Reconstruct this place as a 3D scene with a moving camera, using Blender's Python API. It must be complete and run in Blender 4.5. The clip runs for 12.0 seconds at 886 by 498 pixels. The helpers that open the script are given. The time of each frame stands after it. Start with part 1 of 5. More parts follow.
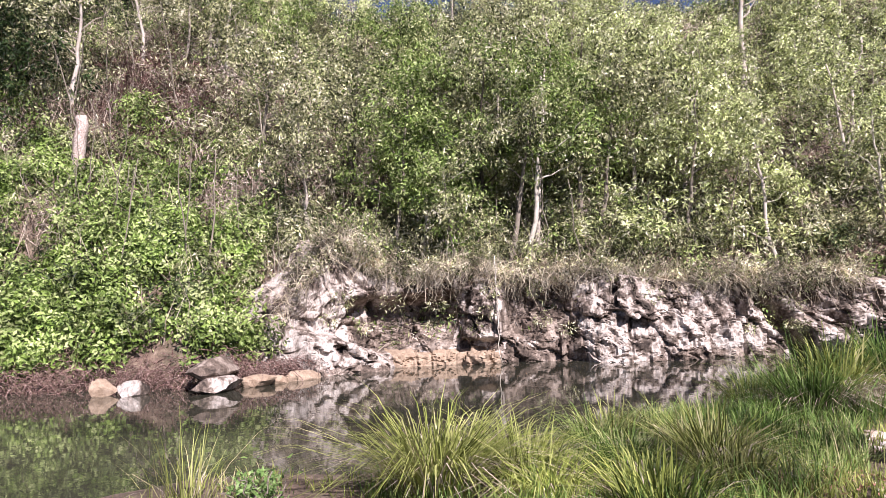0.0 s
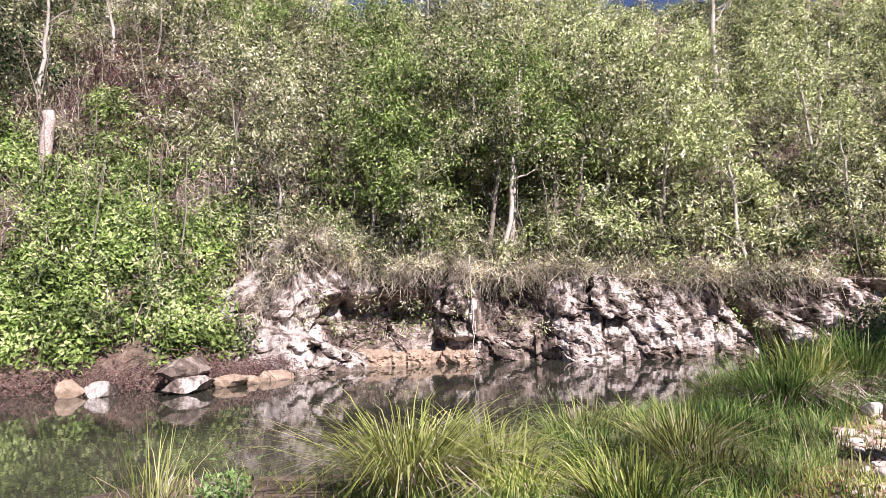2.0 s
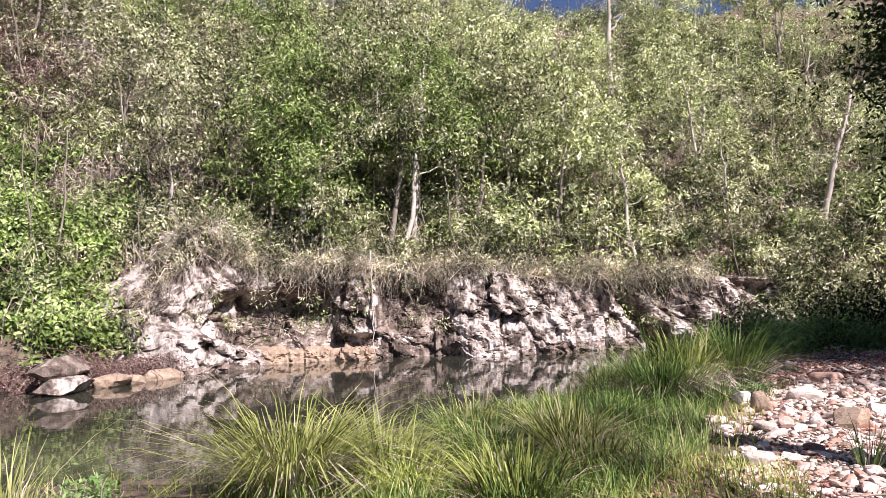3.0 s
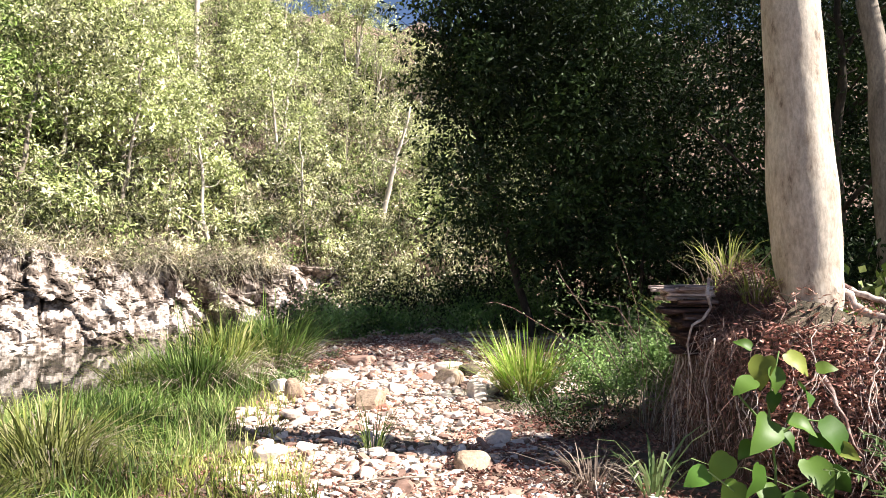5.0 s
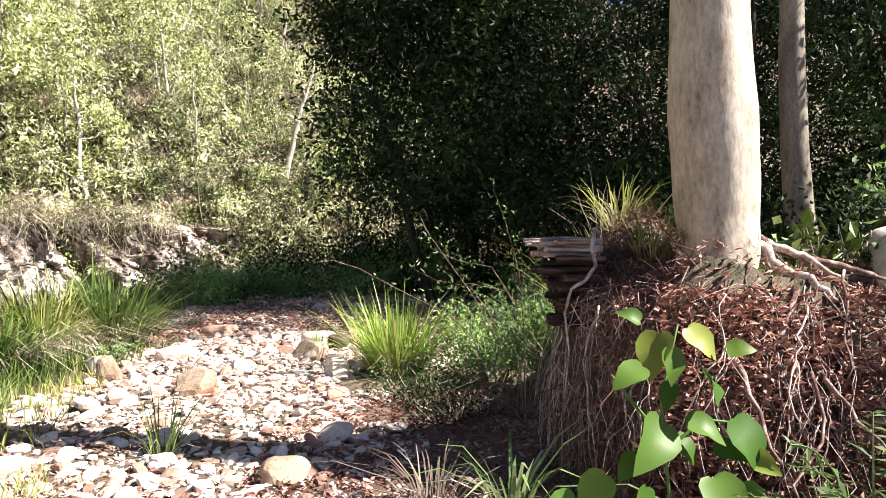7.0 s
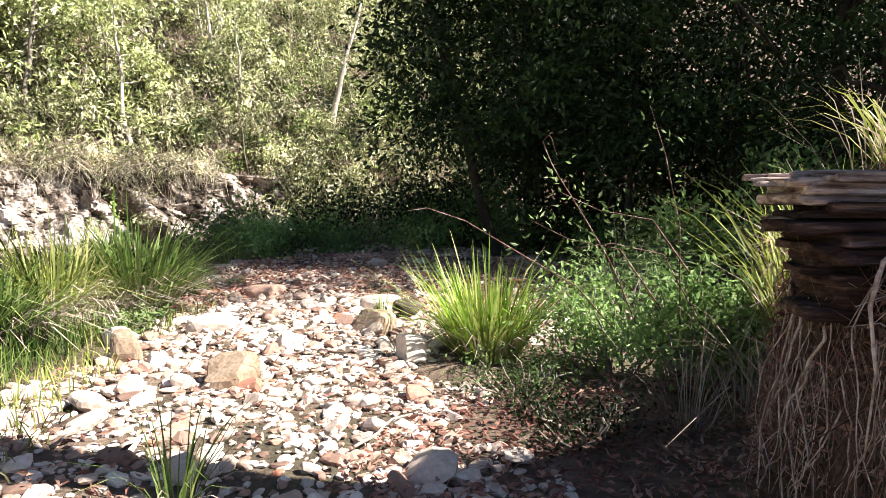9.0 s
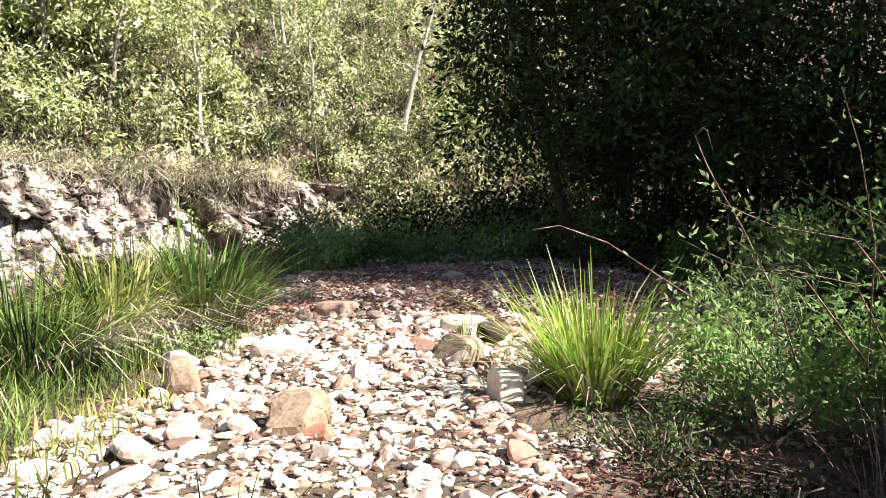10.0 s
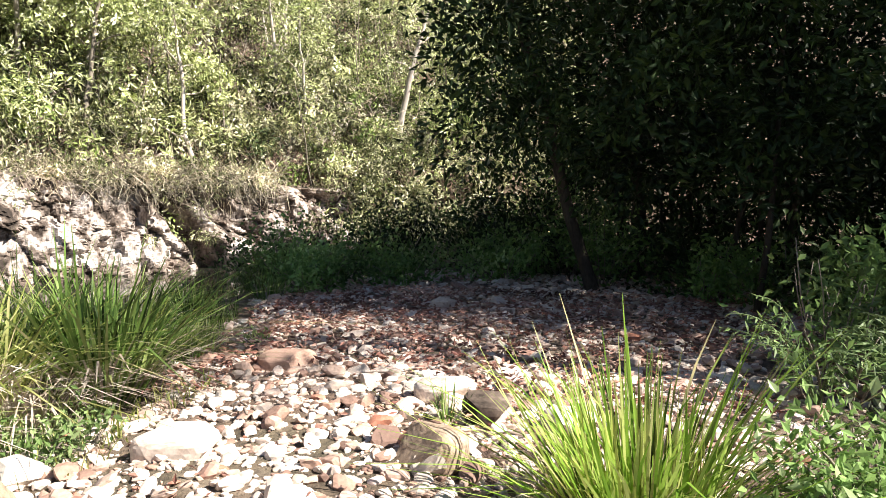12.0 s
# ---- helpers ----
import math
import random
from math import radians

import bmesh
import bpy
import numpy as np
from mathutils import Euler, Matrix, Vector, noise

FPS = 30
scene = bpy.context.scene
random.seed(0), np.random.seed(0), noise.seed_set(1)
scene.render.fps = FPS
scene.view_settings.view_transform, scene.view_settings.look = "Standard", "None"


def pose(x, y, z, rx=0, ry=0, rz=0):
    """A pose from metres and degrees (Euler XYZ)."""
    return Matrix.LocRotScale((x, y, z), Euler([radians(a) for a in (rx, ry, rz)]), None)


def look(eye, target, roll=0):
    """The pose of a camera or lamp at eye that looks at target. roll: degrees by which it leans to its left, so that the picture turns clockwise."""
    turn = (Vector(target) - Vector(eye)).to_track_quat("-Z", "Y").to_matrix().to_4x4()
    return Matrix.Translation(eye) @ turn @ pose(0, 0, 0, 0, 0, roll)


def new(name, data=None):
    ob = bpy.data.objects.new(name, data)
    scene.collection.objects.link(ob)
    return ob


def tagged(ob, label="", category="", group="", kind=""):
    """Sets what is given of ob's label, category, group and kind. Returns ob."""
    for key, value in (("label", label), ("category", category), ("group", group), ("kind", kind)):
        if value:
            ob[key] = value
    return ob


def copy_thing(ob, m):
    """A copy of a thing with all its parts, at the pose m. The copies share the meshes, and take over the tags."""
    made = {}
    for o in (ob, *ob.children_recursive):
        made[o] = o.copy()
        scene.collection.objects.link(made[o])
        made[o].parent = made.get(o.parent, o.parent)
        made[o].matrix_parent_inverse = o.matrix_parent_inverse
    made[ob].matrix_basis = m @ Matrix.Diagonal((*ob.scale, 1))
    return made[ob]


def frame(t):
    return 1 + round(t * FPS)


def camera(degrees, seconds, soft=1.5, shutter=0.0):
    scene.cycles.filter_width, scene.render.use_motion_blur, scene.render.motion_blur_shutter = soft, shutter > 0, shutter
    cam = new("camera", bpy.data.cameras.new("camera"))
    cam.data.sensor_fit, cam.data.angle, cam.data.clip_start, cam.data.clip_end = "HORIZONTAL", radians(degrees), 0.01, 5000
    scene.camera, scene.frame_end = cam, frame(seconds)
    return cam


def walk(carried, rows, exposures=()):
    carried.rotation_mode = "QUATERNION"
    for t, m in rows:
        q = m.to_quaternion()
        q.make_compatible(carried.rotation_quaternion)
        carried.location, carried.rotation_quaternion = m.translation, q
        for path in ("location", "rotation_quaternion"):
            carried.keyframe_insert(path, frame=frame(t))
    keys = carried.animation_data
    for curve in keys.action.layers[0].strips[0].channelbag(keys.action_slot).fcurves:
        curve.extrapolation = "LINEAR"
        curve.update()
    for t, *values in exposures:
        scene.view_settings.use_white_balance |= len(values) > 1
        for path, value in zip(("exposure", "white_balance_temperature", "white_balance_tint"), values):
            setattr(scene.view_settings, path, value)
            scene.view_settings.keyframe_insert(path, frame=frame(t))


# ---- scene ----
cam = camera(66.7, 12.0, soft=0.85)
PATH = [
    (0, (1.17, 1.05, 1.526), (-0.324, 2.367, 1.71), -2.1),
    (0.5, (1.153, 1.065, 1.526), (-0.319, 2.405, 1.708), -2.1),
    (1, (1.149, 1.087, 1.52), (-0.31, 2.444, 1.7), -2.1),
    (1.5, (1.154, 1.062, 1.522), (-0.295, 2.429, 1.702), -2.1),
    (2, (1.135, 1.094, 1.516), (-0.309, 2.465, 1.696), -2.1),
    (2.5, (1.115, 1.142, 1.495), (-0.307, 2.537, 1.671), -2.1),
    (3, (1.135, 1.259, 1.476), (-0.101, 2.824, 1.637), -2.0),
    (3.5, (1.192, 1.429, 1.42), (0.376, 3.251, 1.547), -2.2),
    (3.7, (1.202, 1.557, 1.408), (0.507, 3.428, 1.528), -2.1),
    (5.3, (1.36, 2.343, 1.402), (1.353, 4.341, 1.496), -0.7),
    (5.5, (1.418, 2.486, 1.389), (1.488, 4.482, 1.48), -0.8),
    (6, (1.656, 2.844, 1.383), (1.762, 4.839, 1.476), -0.9),
    (6.5, (1.783, 3.159, 1.329), (1.886, 5.154, 1.42), -0.7),
    (7, (1.833, 3.438, 1.323), (1.937, 5.435, 1.309), -0.6),
    (7.2, (1.849, 3.523, 1.329), (1.962, 5.518, 1.251), -0.9),
    (8.8, (1.499, 4.844, 1.293), (1.504, 6.838, 1.131), -0.2),
    (9, (1.44, 5.008, 1.282), (1.414, 7.001, 1.123), -0.4),
    (9.5, (1.302, 5.375, 1.298), (1.203, 7.367, 1.152), -0.4),
    (10, (1.223, 5.763, 1.3), (0.996, 7.745, 1.164), -0.5),
    (10.5, (1.16, 6.193, 1.346), (0.889, 8.17, 1.214), -0.6),
    (11, (1.199, 6.526, 1.354), (0.917, 8.502, 1.22), -0.5),
    (11.5, (1.205, 6.932, 1.414), (0.917, 8.907, 1.282), -0.5),
    (12, (1.229, 7.43, 1.451), (0.996, 9.412, 1.321), -0.8),
]

EXPOSURES = [(0.0, 1.06, 6050, 25), (2.7, 1.06, 6050, 25), (3.7, 1.04, 6250, 20), (5.3, 1.8, 6500, 13), (7.2, 1.8, 6500, 13), (8.8, 1.74, 6500, 11), (12.0, 1.58, 6500, 11)]
walk(cam, [(t, look(eye, target, roll)) for t, eye, target, roll in PATH], EXPOSURES)

# ---- light: low clear sky, one sun from the east side of the creek ----
SUN_ELEVATION, SUN_AZIMUTH = 42.0, -14.0  # degrees; azimuth from +x towards +y
world = bpy.data.worlds.new("sky")
scene.world = world
world.use_nodes = True
sky = world.node_tree.nodes.new("ShaderNodeTexSky")
sky.sky_type = "NISHITA"
sky.sun_disc = False
sky.air_density, sky.dust_density = 0.6, 0.4
sky.sun_elevation = radians(SUN_ELEVATION)
sky.sun_rotation = radians(90 - SUN_AZIMUTH)
background = world.node_tree.nodes["Background"]
background.inputs["Strength"].default_value = 0.052
world.node_tree.links.new(sky.outputs["Color"], background.inputs["Color"])
sun_data = bpy.data.lights.new("sun", "SUN")
sun_data.energy = 5.0
sun_data.angle = radians(0.55)
sun_data.color = (1.0, 0.95, 0.86)
sun = new("sun", sun_data)
a, e = radians(SUN_AZIMUTH), radians(SUN_ELEVATION)
sun_way = Vector((math.cos(a) * math.cos(e), math.sin(a) * math.cos(e), math.sin(e)))
sun.matrix_world = look(tuple(sun_way * 60), (0, 0, 0))

rng = np.random.default_rng(7)


# ---- materials ----
def material(name):
    m = bpy.data.materials.new(name)
    m.use_nodes = True
    nt = m.node_tree
    return m, nt, nt.nodes["Principled BSDF"]


def node(nt, kind, **inputs):
    n = nt.nodes.new(kind)
    for key, value in inputs.items():
        n.inputs[key.replace("_", " ")].default_value = value
    return n


def ramp(nt, source, stops):
    r = nt.nodes.new("ShaderNodeValToRGB")
    while len(r.color_ramp.elements) < len(stops):
        r.color_ramp.elements.new(0.5)
    for el, (at, colour) in zip(r.color_ramp.elements, stops):
        el.position = at
        el.color = (*colour, 1)
    nt.links.new(source, r.inputs["Fac"])
    return r


def mixed(nt, fac, one, two, kind="MIX"):
    m = nt.nodes.new("ShaderNodeMix")
    m.data_type, m.blend_type = "RGBA", kind
    for sock, value in ((m.inputs[0], fac), (m.inputs[6], one), (m.inputs[7], two)):
        if isinstance(value, bpy.types.NodeSocket):
            nt.links.new(value, sock)
        elif isinstance(value, tuple):
            sock.default_value = (*value, 1)
        else:
            sock.default_value = value
    return m.outputs[2]


def coords(nt, scale=(1, 1, 1)):
    g = nt.nodes.new("ShaderNodeNewGeometry")
    m = nt.nodes.new("ShaderNodeMapping")
    m.inputs["Scale"].default_value = scale
    nt.links.new(g.outputs["Position"], m.inputs["Vector"])
    return m.outputs["Vector"]


def noise_tex(nt, vec, scale, detail=5.0, rough=0.6):
    n = node(nt, "ShaderNodeTexNoise", Scale=scale, Detail=detail, Roughness=rough)
    nt.links.new(vec, n.inputs["Vector"])
    return n.outputs["Fac"]


def bump(nt, bsdf, height, strength=0.5, distance=0.02):
    b = node(nt, "ShaderNodeBump", Strength=strength, Distance=distance)
    nt.links.new(height, b.inputs["Height"])
    nt.links.new(b.outputs["Normal"], bsdf.inputs["Normal"])


def leaf_material(name, stops, see_through=0.35, rough=0.5, by_object=False):
    """Foliage: each leaf takes its own colour, patches of it vary, and some light goes through."""
    m, nt, bsdf = material(name)
    g = nt.nodes.new("ShaderNodeNewGeometry")
    pick = nt.nodes.new("ShaderNodeObjectInfo").outputs["Random"] if by_object else g.outputs["Random Per Island"]
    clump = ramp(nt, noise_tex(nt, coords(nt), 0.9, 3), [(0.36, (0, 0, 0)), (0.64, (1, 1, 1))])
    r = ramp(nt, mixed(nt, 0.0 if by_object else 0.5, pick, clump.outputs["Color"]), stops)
    # Dark and light patches painted in to stand for shaded and sunlit clumps
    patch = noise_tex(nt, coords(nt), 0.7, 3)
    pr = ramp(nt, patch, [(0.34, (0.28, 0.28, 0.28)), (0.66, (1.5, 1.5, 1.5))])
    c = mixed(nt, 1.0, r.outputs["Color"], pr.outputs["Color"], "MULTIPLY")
    nt.links.new(c, bsdf.inputs["Base Color"])
    bsdf.inputs["Roughness"].default_value = rough
    bsdf.inputs["Specular IOR Level"].default_value = 0.2
    t = nt.nodes.new("ShaderNodeBsdfTranslucent")
    nt.links.new(c, t.inputs["Color"])
    mix = nt.nodes.new("ShaderNodeMixShader")
    mix.inputs["Fac"].default_value = see_through
    nt.links.new(bsdf.outputs[0], mix.inputs[1])
    nt.links.new(t.outputs[0], mix.inputs[2])
    nt.links.new(mix.outputs[0], nt.nodes["Material Output"].inputs["Surface"])
    return m


def surface_material(name, stops, scale=2.0, grain=30.0, rough=0.85, relief=0.6, depth=0.02, stretch=(1, 1, 1), dark=0.5):
    """Rock, bark or soil: broad patches times fine grain, with relief."""
    m, nt, bsdf = material(name)
    v = coords(nt, stretch)
    broad = noise_tex(nt, v, scale, 6, 0.65)
    fine = noise_tex(nt, v, grain, 6, 0.7)
    r = ramp(nt, broad, stops)
    fr = ramp(nt, fine, [(0.3, (dark,) * 3), (0.6, (1.0, 1.0, 1.0)), (0.8, (1.2, 1.2, 1.2))])
    c = mixed(nt, 1.0, r.outputs["Color"], fr.outputs["Color"], "MULTIPLY")
    nt.links.new(c, bsdf.inputs["Base Color"])
    bsdf.inputs["Roughness"].default_value = rough
    bsdf.inputs["Specular IOR Level"].default_value = 0.25
    bump(nt, bsdf, noise_tex(nt, v, grain * 0.6, 2, 0.5), relief, depth * 0.35)
    return m


# Steep dark-to-pale ramps colour in the shade between the slope's leaves
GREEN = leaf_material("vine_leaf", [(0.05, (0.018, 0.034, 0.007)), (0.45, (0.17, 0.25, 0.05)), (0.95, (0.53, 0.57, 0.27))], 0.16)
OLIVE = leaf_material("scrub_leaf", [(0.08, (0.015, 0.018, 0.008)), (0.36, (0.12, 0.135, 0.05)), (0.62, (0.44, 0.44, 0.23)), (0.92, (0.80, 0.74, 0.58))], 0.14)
# Yellowish leaf raised in colour to imitate hazy, overexposed sun on the slope
YELLOW = leaf_material("hazed_leaf", [(0.08, (0.045, 0.05, 0.02)), (0.34, (0.31, 0.36, 0.13)), (0.6, (0.61, 0.65, 0.31)), (0.95, (0.84, 0.79, 0.64))], 0.2)
# Near-black leaf: much of the grove's shade is put into its colour
DARK = leaf_material("shade_toned_leaf", [(0.0, (0.010, 0.021, 0.006)), (0.6, (0.027, 0.050, 0.013)), (1.0, (0.07, 0.115, 0.03))], 0.15, 0.5)
DRY = leaf_material("dry_stem", [(0.0, (0.18, 0.13, 0.10)), (0.5, (0.45, 0.36, 0.29)), (1.0, (0.68, 0.60, 0.51))], 0.2, 0.8)
STRAW = leaf_material("straw_stem", [(0.0, (0.26, 0.21, 0.14)), (0.5, (0.54, 0.47, 0.35)), (1.0, (0.78, 0.71, 0.58))], 0.3, 0.8)
# Grass and tussock: dark stops colour in the shaded gaps among blades
GRASS = leaf_material("grass_blade", [(0.1, (0.02, 0.045, 0.008)), (0.5, (0.14, 0.23, 0.05)), (0.85, (0.34, 0.39, 0.14)), (1.0, (0.54, 0.46, 0.28))], 0.3)
TUSSOCK = leaf_material("tussock_blade", [(0.1, (0.03, 0.05, 0.008)), (0.5, (0.29, 0.33, 0.075)), (0.8, (0.44, 0.44, 0.17)), (1.0, (0.60, 0.50, 0.31))], 0.3)
BLADE = leaf_material("single_blade", [(0.0, (0.10, 0.20, 0.02)), (0.5, (0.27, 0.42, 0.06)), (0.88, (0.48, 0.56, 0.17)), (1.0, (0.62, 0.54, 0.30))], 0.35, by_object=True)
SHRUB = leaf_material("shrub_leaf", [(0.0, (0.07, 0.13, 0.035)), (0.6, (0.19, 0.31, 0.09)), (1.0, (0.42, 0.52, 0.24))], 0.35)
# Lighter copy of the shrub leaf: sunlight is put into its colour
SHRUB_LIT = leaf_material("lit_shrub_leaf", [(0.0, (0.08, 0.15, 0.045)), (0.6, (0.25, 0.38, 0.12)), (1.0, (0.52, 0.61, 0.34))], 0.35)
# Darkened green leaf that carries shade in its colour
DEEP = leaf_material("deep_shade_leaf", [(0.0, (0.015, 0.024, 0.009)), (0.6, (0.06, 0.085, 0.03)), (1.0, (0.16, 0.19, 0.08))], 0.2)
FERN = leaf_material("fern_leaf", [(0.0, (0.10, 0.16, 0.06)), (0.6, (0.22, 0.31, 0.12)), (1.0, (0.40, 0.48, 0.26))], 0.3)
PALE_SPRIG = leaf_material("sprig_leaf", [(0.0, (0.16, 0.20, 0.11)), (0.6, (0.40, 0.44, 0.29)), (1.0, (0.66, 0.68, 0.52))], 0.3)
BIGLEAF = leaf_material("broad_leaf", [(0.0, (0.05, 0.12, 0.018)), (0.7, (0.13, 0.23, 0.04)), (1.0, (0.33, 0.36, 0.07))], 0.3, 0.45, by_object=True)
LITTER = leaf_material("leaf_litter", [(0.0, (0.08, 0.034, 0.026)), (0.45, (0.28, 0.13, 0.10)), (0.8, (0.50, 0.31, 0.235)), (1.0, (0.70, 0.56, 0.46))], 0.05, 0.7)
BARK_PALE = surface_material("pale_bark", [(0.3, (0.26, 0.22, 0.17)), (0.43, (0.52, 0.46, 0.38)), (0.7, (0.70, 0.65, 0.57))], 5, 30, 0.85, 0.8, 0.012, (1, 1, 0.7), 0.6)
BARK_SMOOTH = surface_material("smooth_pale_bark", [(0.36, (0.20, 0.15, 0.11)), (0.42, (0.44, 0.365, 0.285)), (0.6, (0.58, 0.51, 0.42))], 7, 50, 0.7, 0.7, 0.012, (1, 1, 0.4), 0.6)
BARK_GREY = surface_material("grey_bark", [(0.3, (0.16, 0.13, 0.10)), (0.7, (0.36, 0.31, 0.25))], 4, 40, 0.9, 0.6, 0.02, (1, 1, 0.3))
BARK_WHITE = surface_material("white_bark", [(0.3, (0.36, 0.30, 0.25)), (0.7, (0.60, 0.53, 0.46))], 2, 20, 0.85, 0.4, 0.02, (1, 1, 0.4), 0.7)
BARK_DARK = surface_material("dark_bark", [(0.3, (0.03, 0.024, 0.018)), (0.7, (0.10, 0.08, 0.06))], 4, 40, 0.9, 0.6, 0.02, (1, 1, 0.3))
ROOT = surface_material("root_bark", [(0.34, (0.05, 0.024, 0.02)), (0.5, (0.18, 0.10, 0.082)), (0.72, (0.54, 0.43, 0.38))], 16, 70, 0.85, 0.5, 0.005)
ROOT_PALE = surface_material("pale_root_bark", [(0.32, (0.20, 0.13, 0.10)), (0.48, (0.46, 0.36, 0.31)), (0.66, (0.72, 0.63, 0.57))], 14, 70, 0.85, 0.5, 0.005)
ROOTLET = leaf_material("rootlet", [(0.0, (0.035, 0.016, 0.013)), (0.5, (0.13, 0.065, 0.052)), (0.8, (0.30, 0.20, 0.165)), (1.0, (0.66, 0.56, 0.50))], 0.05, 0.8)
WOOD = surface_material("weathered_wood", [(0.36, (0.10, 0.06, 0.05)), (0.5, (0.44, 0.34, 0.30)), (0.66, (0.74, 0.65, 0.59))], 10, 50, 0.9, 0.8, 0.01, (0.25, 1, 3))
ROTTEN = surface_material("rotten_wood", [(0.34, (0.018, 0.010, 0.008)), (0.55, (0.075, 0.042, 0.034)), (0.75, (0.30, 0.215, 0.185))], 10, 50, 0.9, 0.9, 0.015, (0.25, 1, 3))
# Dark stops stand in for crevice shade that the frontal sun leaves out
ROCK_PALE = surface_material("pale_rock", [(0.38, (0.045, 0.034, 0.027)), (0.46, (0.17, 0.13, 0.105)), (0.52, (0.46, 0.39, 0.34)), (0.66, (0.70, 0.63, 0.57))], 1.3, 9, 0.9, 0.9, 0.1, (1, 1, 0.6), 0.3)
ROCK_DARK = surface_material("dark_rock", [(0.34, (0.045, 0.034, 0.027)), (0.47, (0.16, 0.12, 0.095)), (0.58, (0.36, 0.29, 0.24)), (0.74, (0.62, 0.55, 0.49))], 1.5, 11, 0.9, 0.9, 0.1, (1, 1, 0.7), 0.4)
ROCK_BROWN = surface_material("brown_stone", [(0.3, (0.26, 0.18, 0.12)), (0.6, (0.44, 0.33, 0.24)), (0.8, (0.55, 0.45, 0.35))], 4, 40, 0.85, 0.4, 0.01)


def cobble_material():
    m, nt, bsdf = material("creek_stone")
    info = nt.nodes.new("ShaderNodeObjectInfo")
    g = nt.nodes.new("ShaderNodeNewGeometry")
    add = nt.nodes.new("ShaderNodeMath")
    add.operation = "ADD"
    nt.links.new(info.outputs["Random"], add.inputs[0])
    nt.links.new(g.outputs["Random Per Island"], add.inputs[1])
    fr = nt.nodes.new("ShaderNodeMath")
    fr.operation = "FRACT"
    nt.links.new(add.outputs[0], fr.inputs[0])
    r = ramp(nt, fr.outputs[0], [(0.0, (0.18, 0.11, 0.085)), (0.15, (0.40, 0.25, 0.19)), (0.4, (0.53, 0.42, 0.35)), (0.7, (0.63, 0.54, 0.47)), (0.93, (0.74, 0.67, 0.60)), (1.0, (0.38, 0.15, 0.09))])
    fine = noise_tex(nt, coords(nt), 35, 5)
    fr2 = ramp(nt, fine, [(0.3, (0.75, 0.73, 0.7)), (0.65, (1.08, 1.08, 1.08))])
    nt.links.new(mixed(nt, 1.0, r.outputs["Color"], fr2.outputs["Color"], "MULTIPLY"), bsdf.inputs["Base Color"])
    bsdf.inputs["Roughness"].default_value = 0.8
    bump(nt, bsdf, noise_tex(nt, coords(nt), 25, 2, 0.5), 0.4, 0.004)
    return m


COBBLE = cobble_material()


def ground_material():
    """Soil with litter and stones near the creek, dry earth on the slopes."""
    m, nt, bsdf = material("ground_soil")
    v = coords(nt)
    big = noise_tex(nt, v, 0.35, 5)
    mid = noise_tex(nt, v, 3.0, 6)
    fine = noise_tex(nt, v, 28, 6, 0.7)
    vor = node(nt, "ShaderNodeTexVoronoi", Scale=11.0)
    nt.links.new(v, vor.inputs["Vector"])
    r1 = ramp(nt, mid, [(0.3, (0.08, 0.05, 0.035)), (0.5, (0.17, 0.11, 0.08)), (0.7, (0.30, 0.22, 0.165))])
    r2 = ramp(nt, mid, [(0.3, (0.06, 0.05, 0.03)), (0.55, (0.14, 0.11, 0.07)), (0.75, (0.28, 0.22, 0.16))])
    fac = ramp(nt, big, [(0.42, (0, 0, 0)), (0.58, (1, 1, 1))])
    c = mixed(nt, fac.outputs["Color"], r1.outputs["Color"], r2.outputs["Color"])
    fr = ramp(nt, fine, [(0.3, (0.5, 0.5, 0.5)), (0.65, (1.15, 1.15, 1.15))])
    nt.links.new(mixed(nt, 1.0, c, fr.outputs["Color"], "MULTIPLY"), bsdf.inputs["Base Color"])
    bsdf.inputs["Roughness"].default_value = 0.95
    both = nt.nodes.new("ShaderNodeMath")
    nt.links.new(fine, both.inputs[0])
    nt.links.new(vor.outputs["Distance"], both.inputs[1])
    bump(nt, bsdf, both.outputs[0], 0.8, 0.04)
    return m


GROUND = ground_material()


def water_material():
    m, nt, bsdf = material("creek_water")
    v = coords(nt)
    murk = noise_tex(nt, v, 0.25, 3)
    r = ramp(nt, murk, [(0.35, (0.028, 0.028, 0.020)), (0.65, (0.055, 0.052, 0.037))])
    nt.links.new(r.outputs["Color"], bsdf.inputs["Base Color"])
    bsdf.inputs["Roughness"].default_value = 0.02
    bsdf.inputs["IOR"].default_value = 1.333
    n1 = noise_tex(nt, coords(nt, (1.0, 1.0, 1.0)), 2.2, 3, 0.5)
    bump(nt, bsdf, n1, 0.08, 0.03)
    return m


WATER = water_material()


# ---- mesh tools ----
class Soup:
    """Gathers vertices and faces of one mesh."""

    def __init__(self):
        self.v, self.f, self.n = [], [], 0

    def add(self, verts, faces):
        verts = np.asarray(verts, float).reshape(-1, 3)
        self.v.append(verts)
        self.f.append(np.asarray(faces, int) + self.n)
        self.n += len(verts)

    def mesh(self, name, mat, smooth=True):
        me = bpy.data.meshes.new(name)
        v = np.concatenate(self.v)
        sizes = np.concatenate([np.full(len(f), f.shape[1]) for f in self.f])
        loops = np.concatenate([f.ravel() for f in self.f])
        me.vertices.add(len(v))
        me.vertices.foreach_set("co", v.ravel())
        me.loops.add(len(loops))
        me.loops.foreach_set("vertex_index", loops)
        me.polygons.add(len(sizes))
        me.polygons.foreach_set("loop_start", np.concatenate([[0], np.cumsum(sizes)[:-1]]))
        me.polygons.foreach_set("loop_total", sizes)
        me.polygons.foreach_set("use_smooth", np.full(len(sizes), smooth))
        me.materials.append(mat)
        me.update(calc_edges=True)
        return me


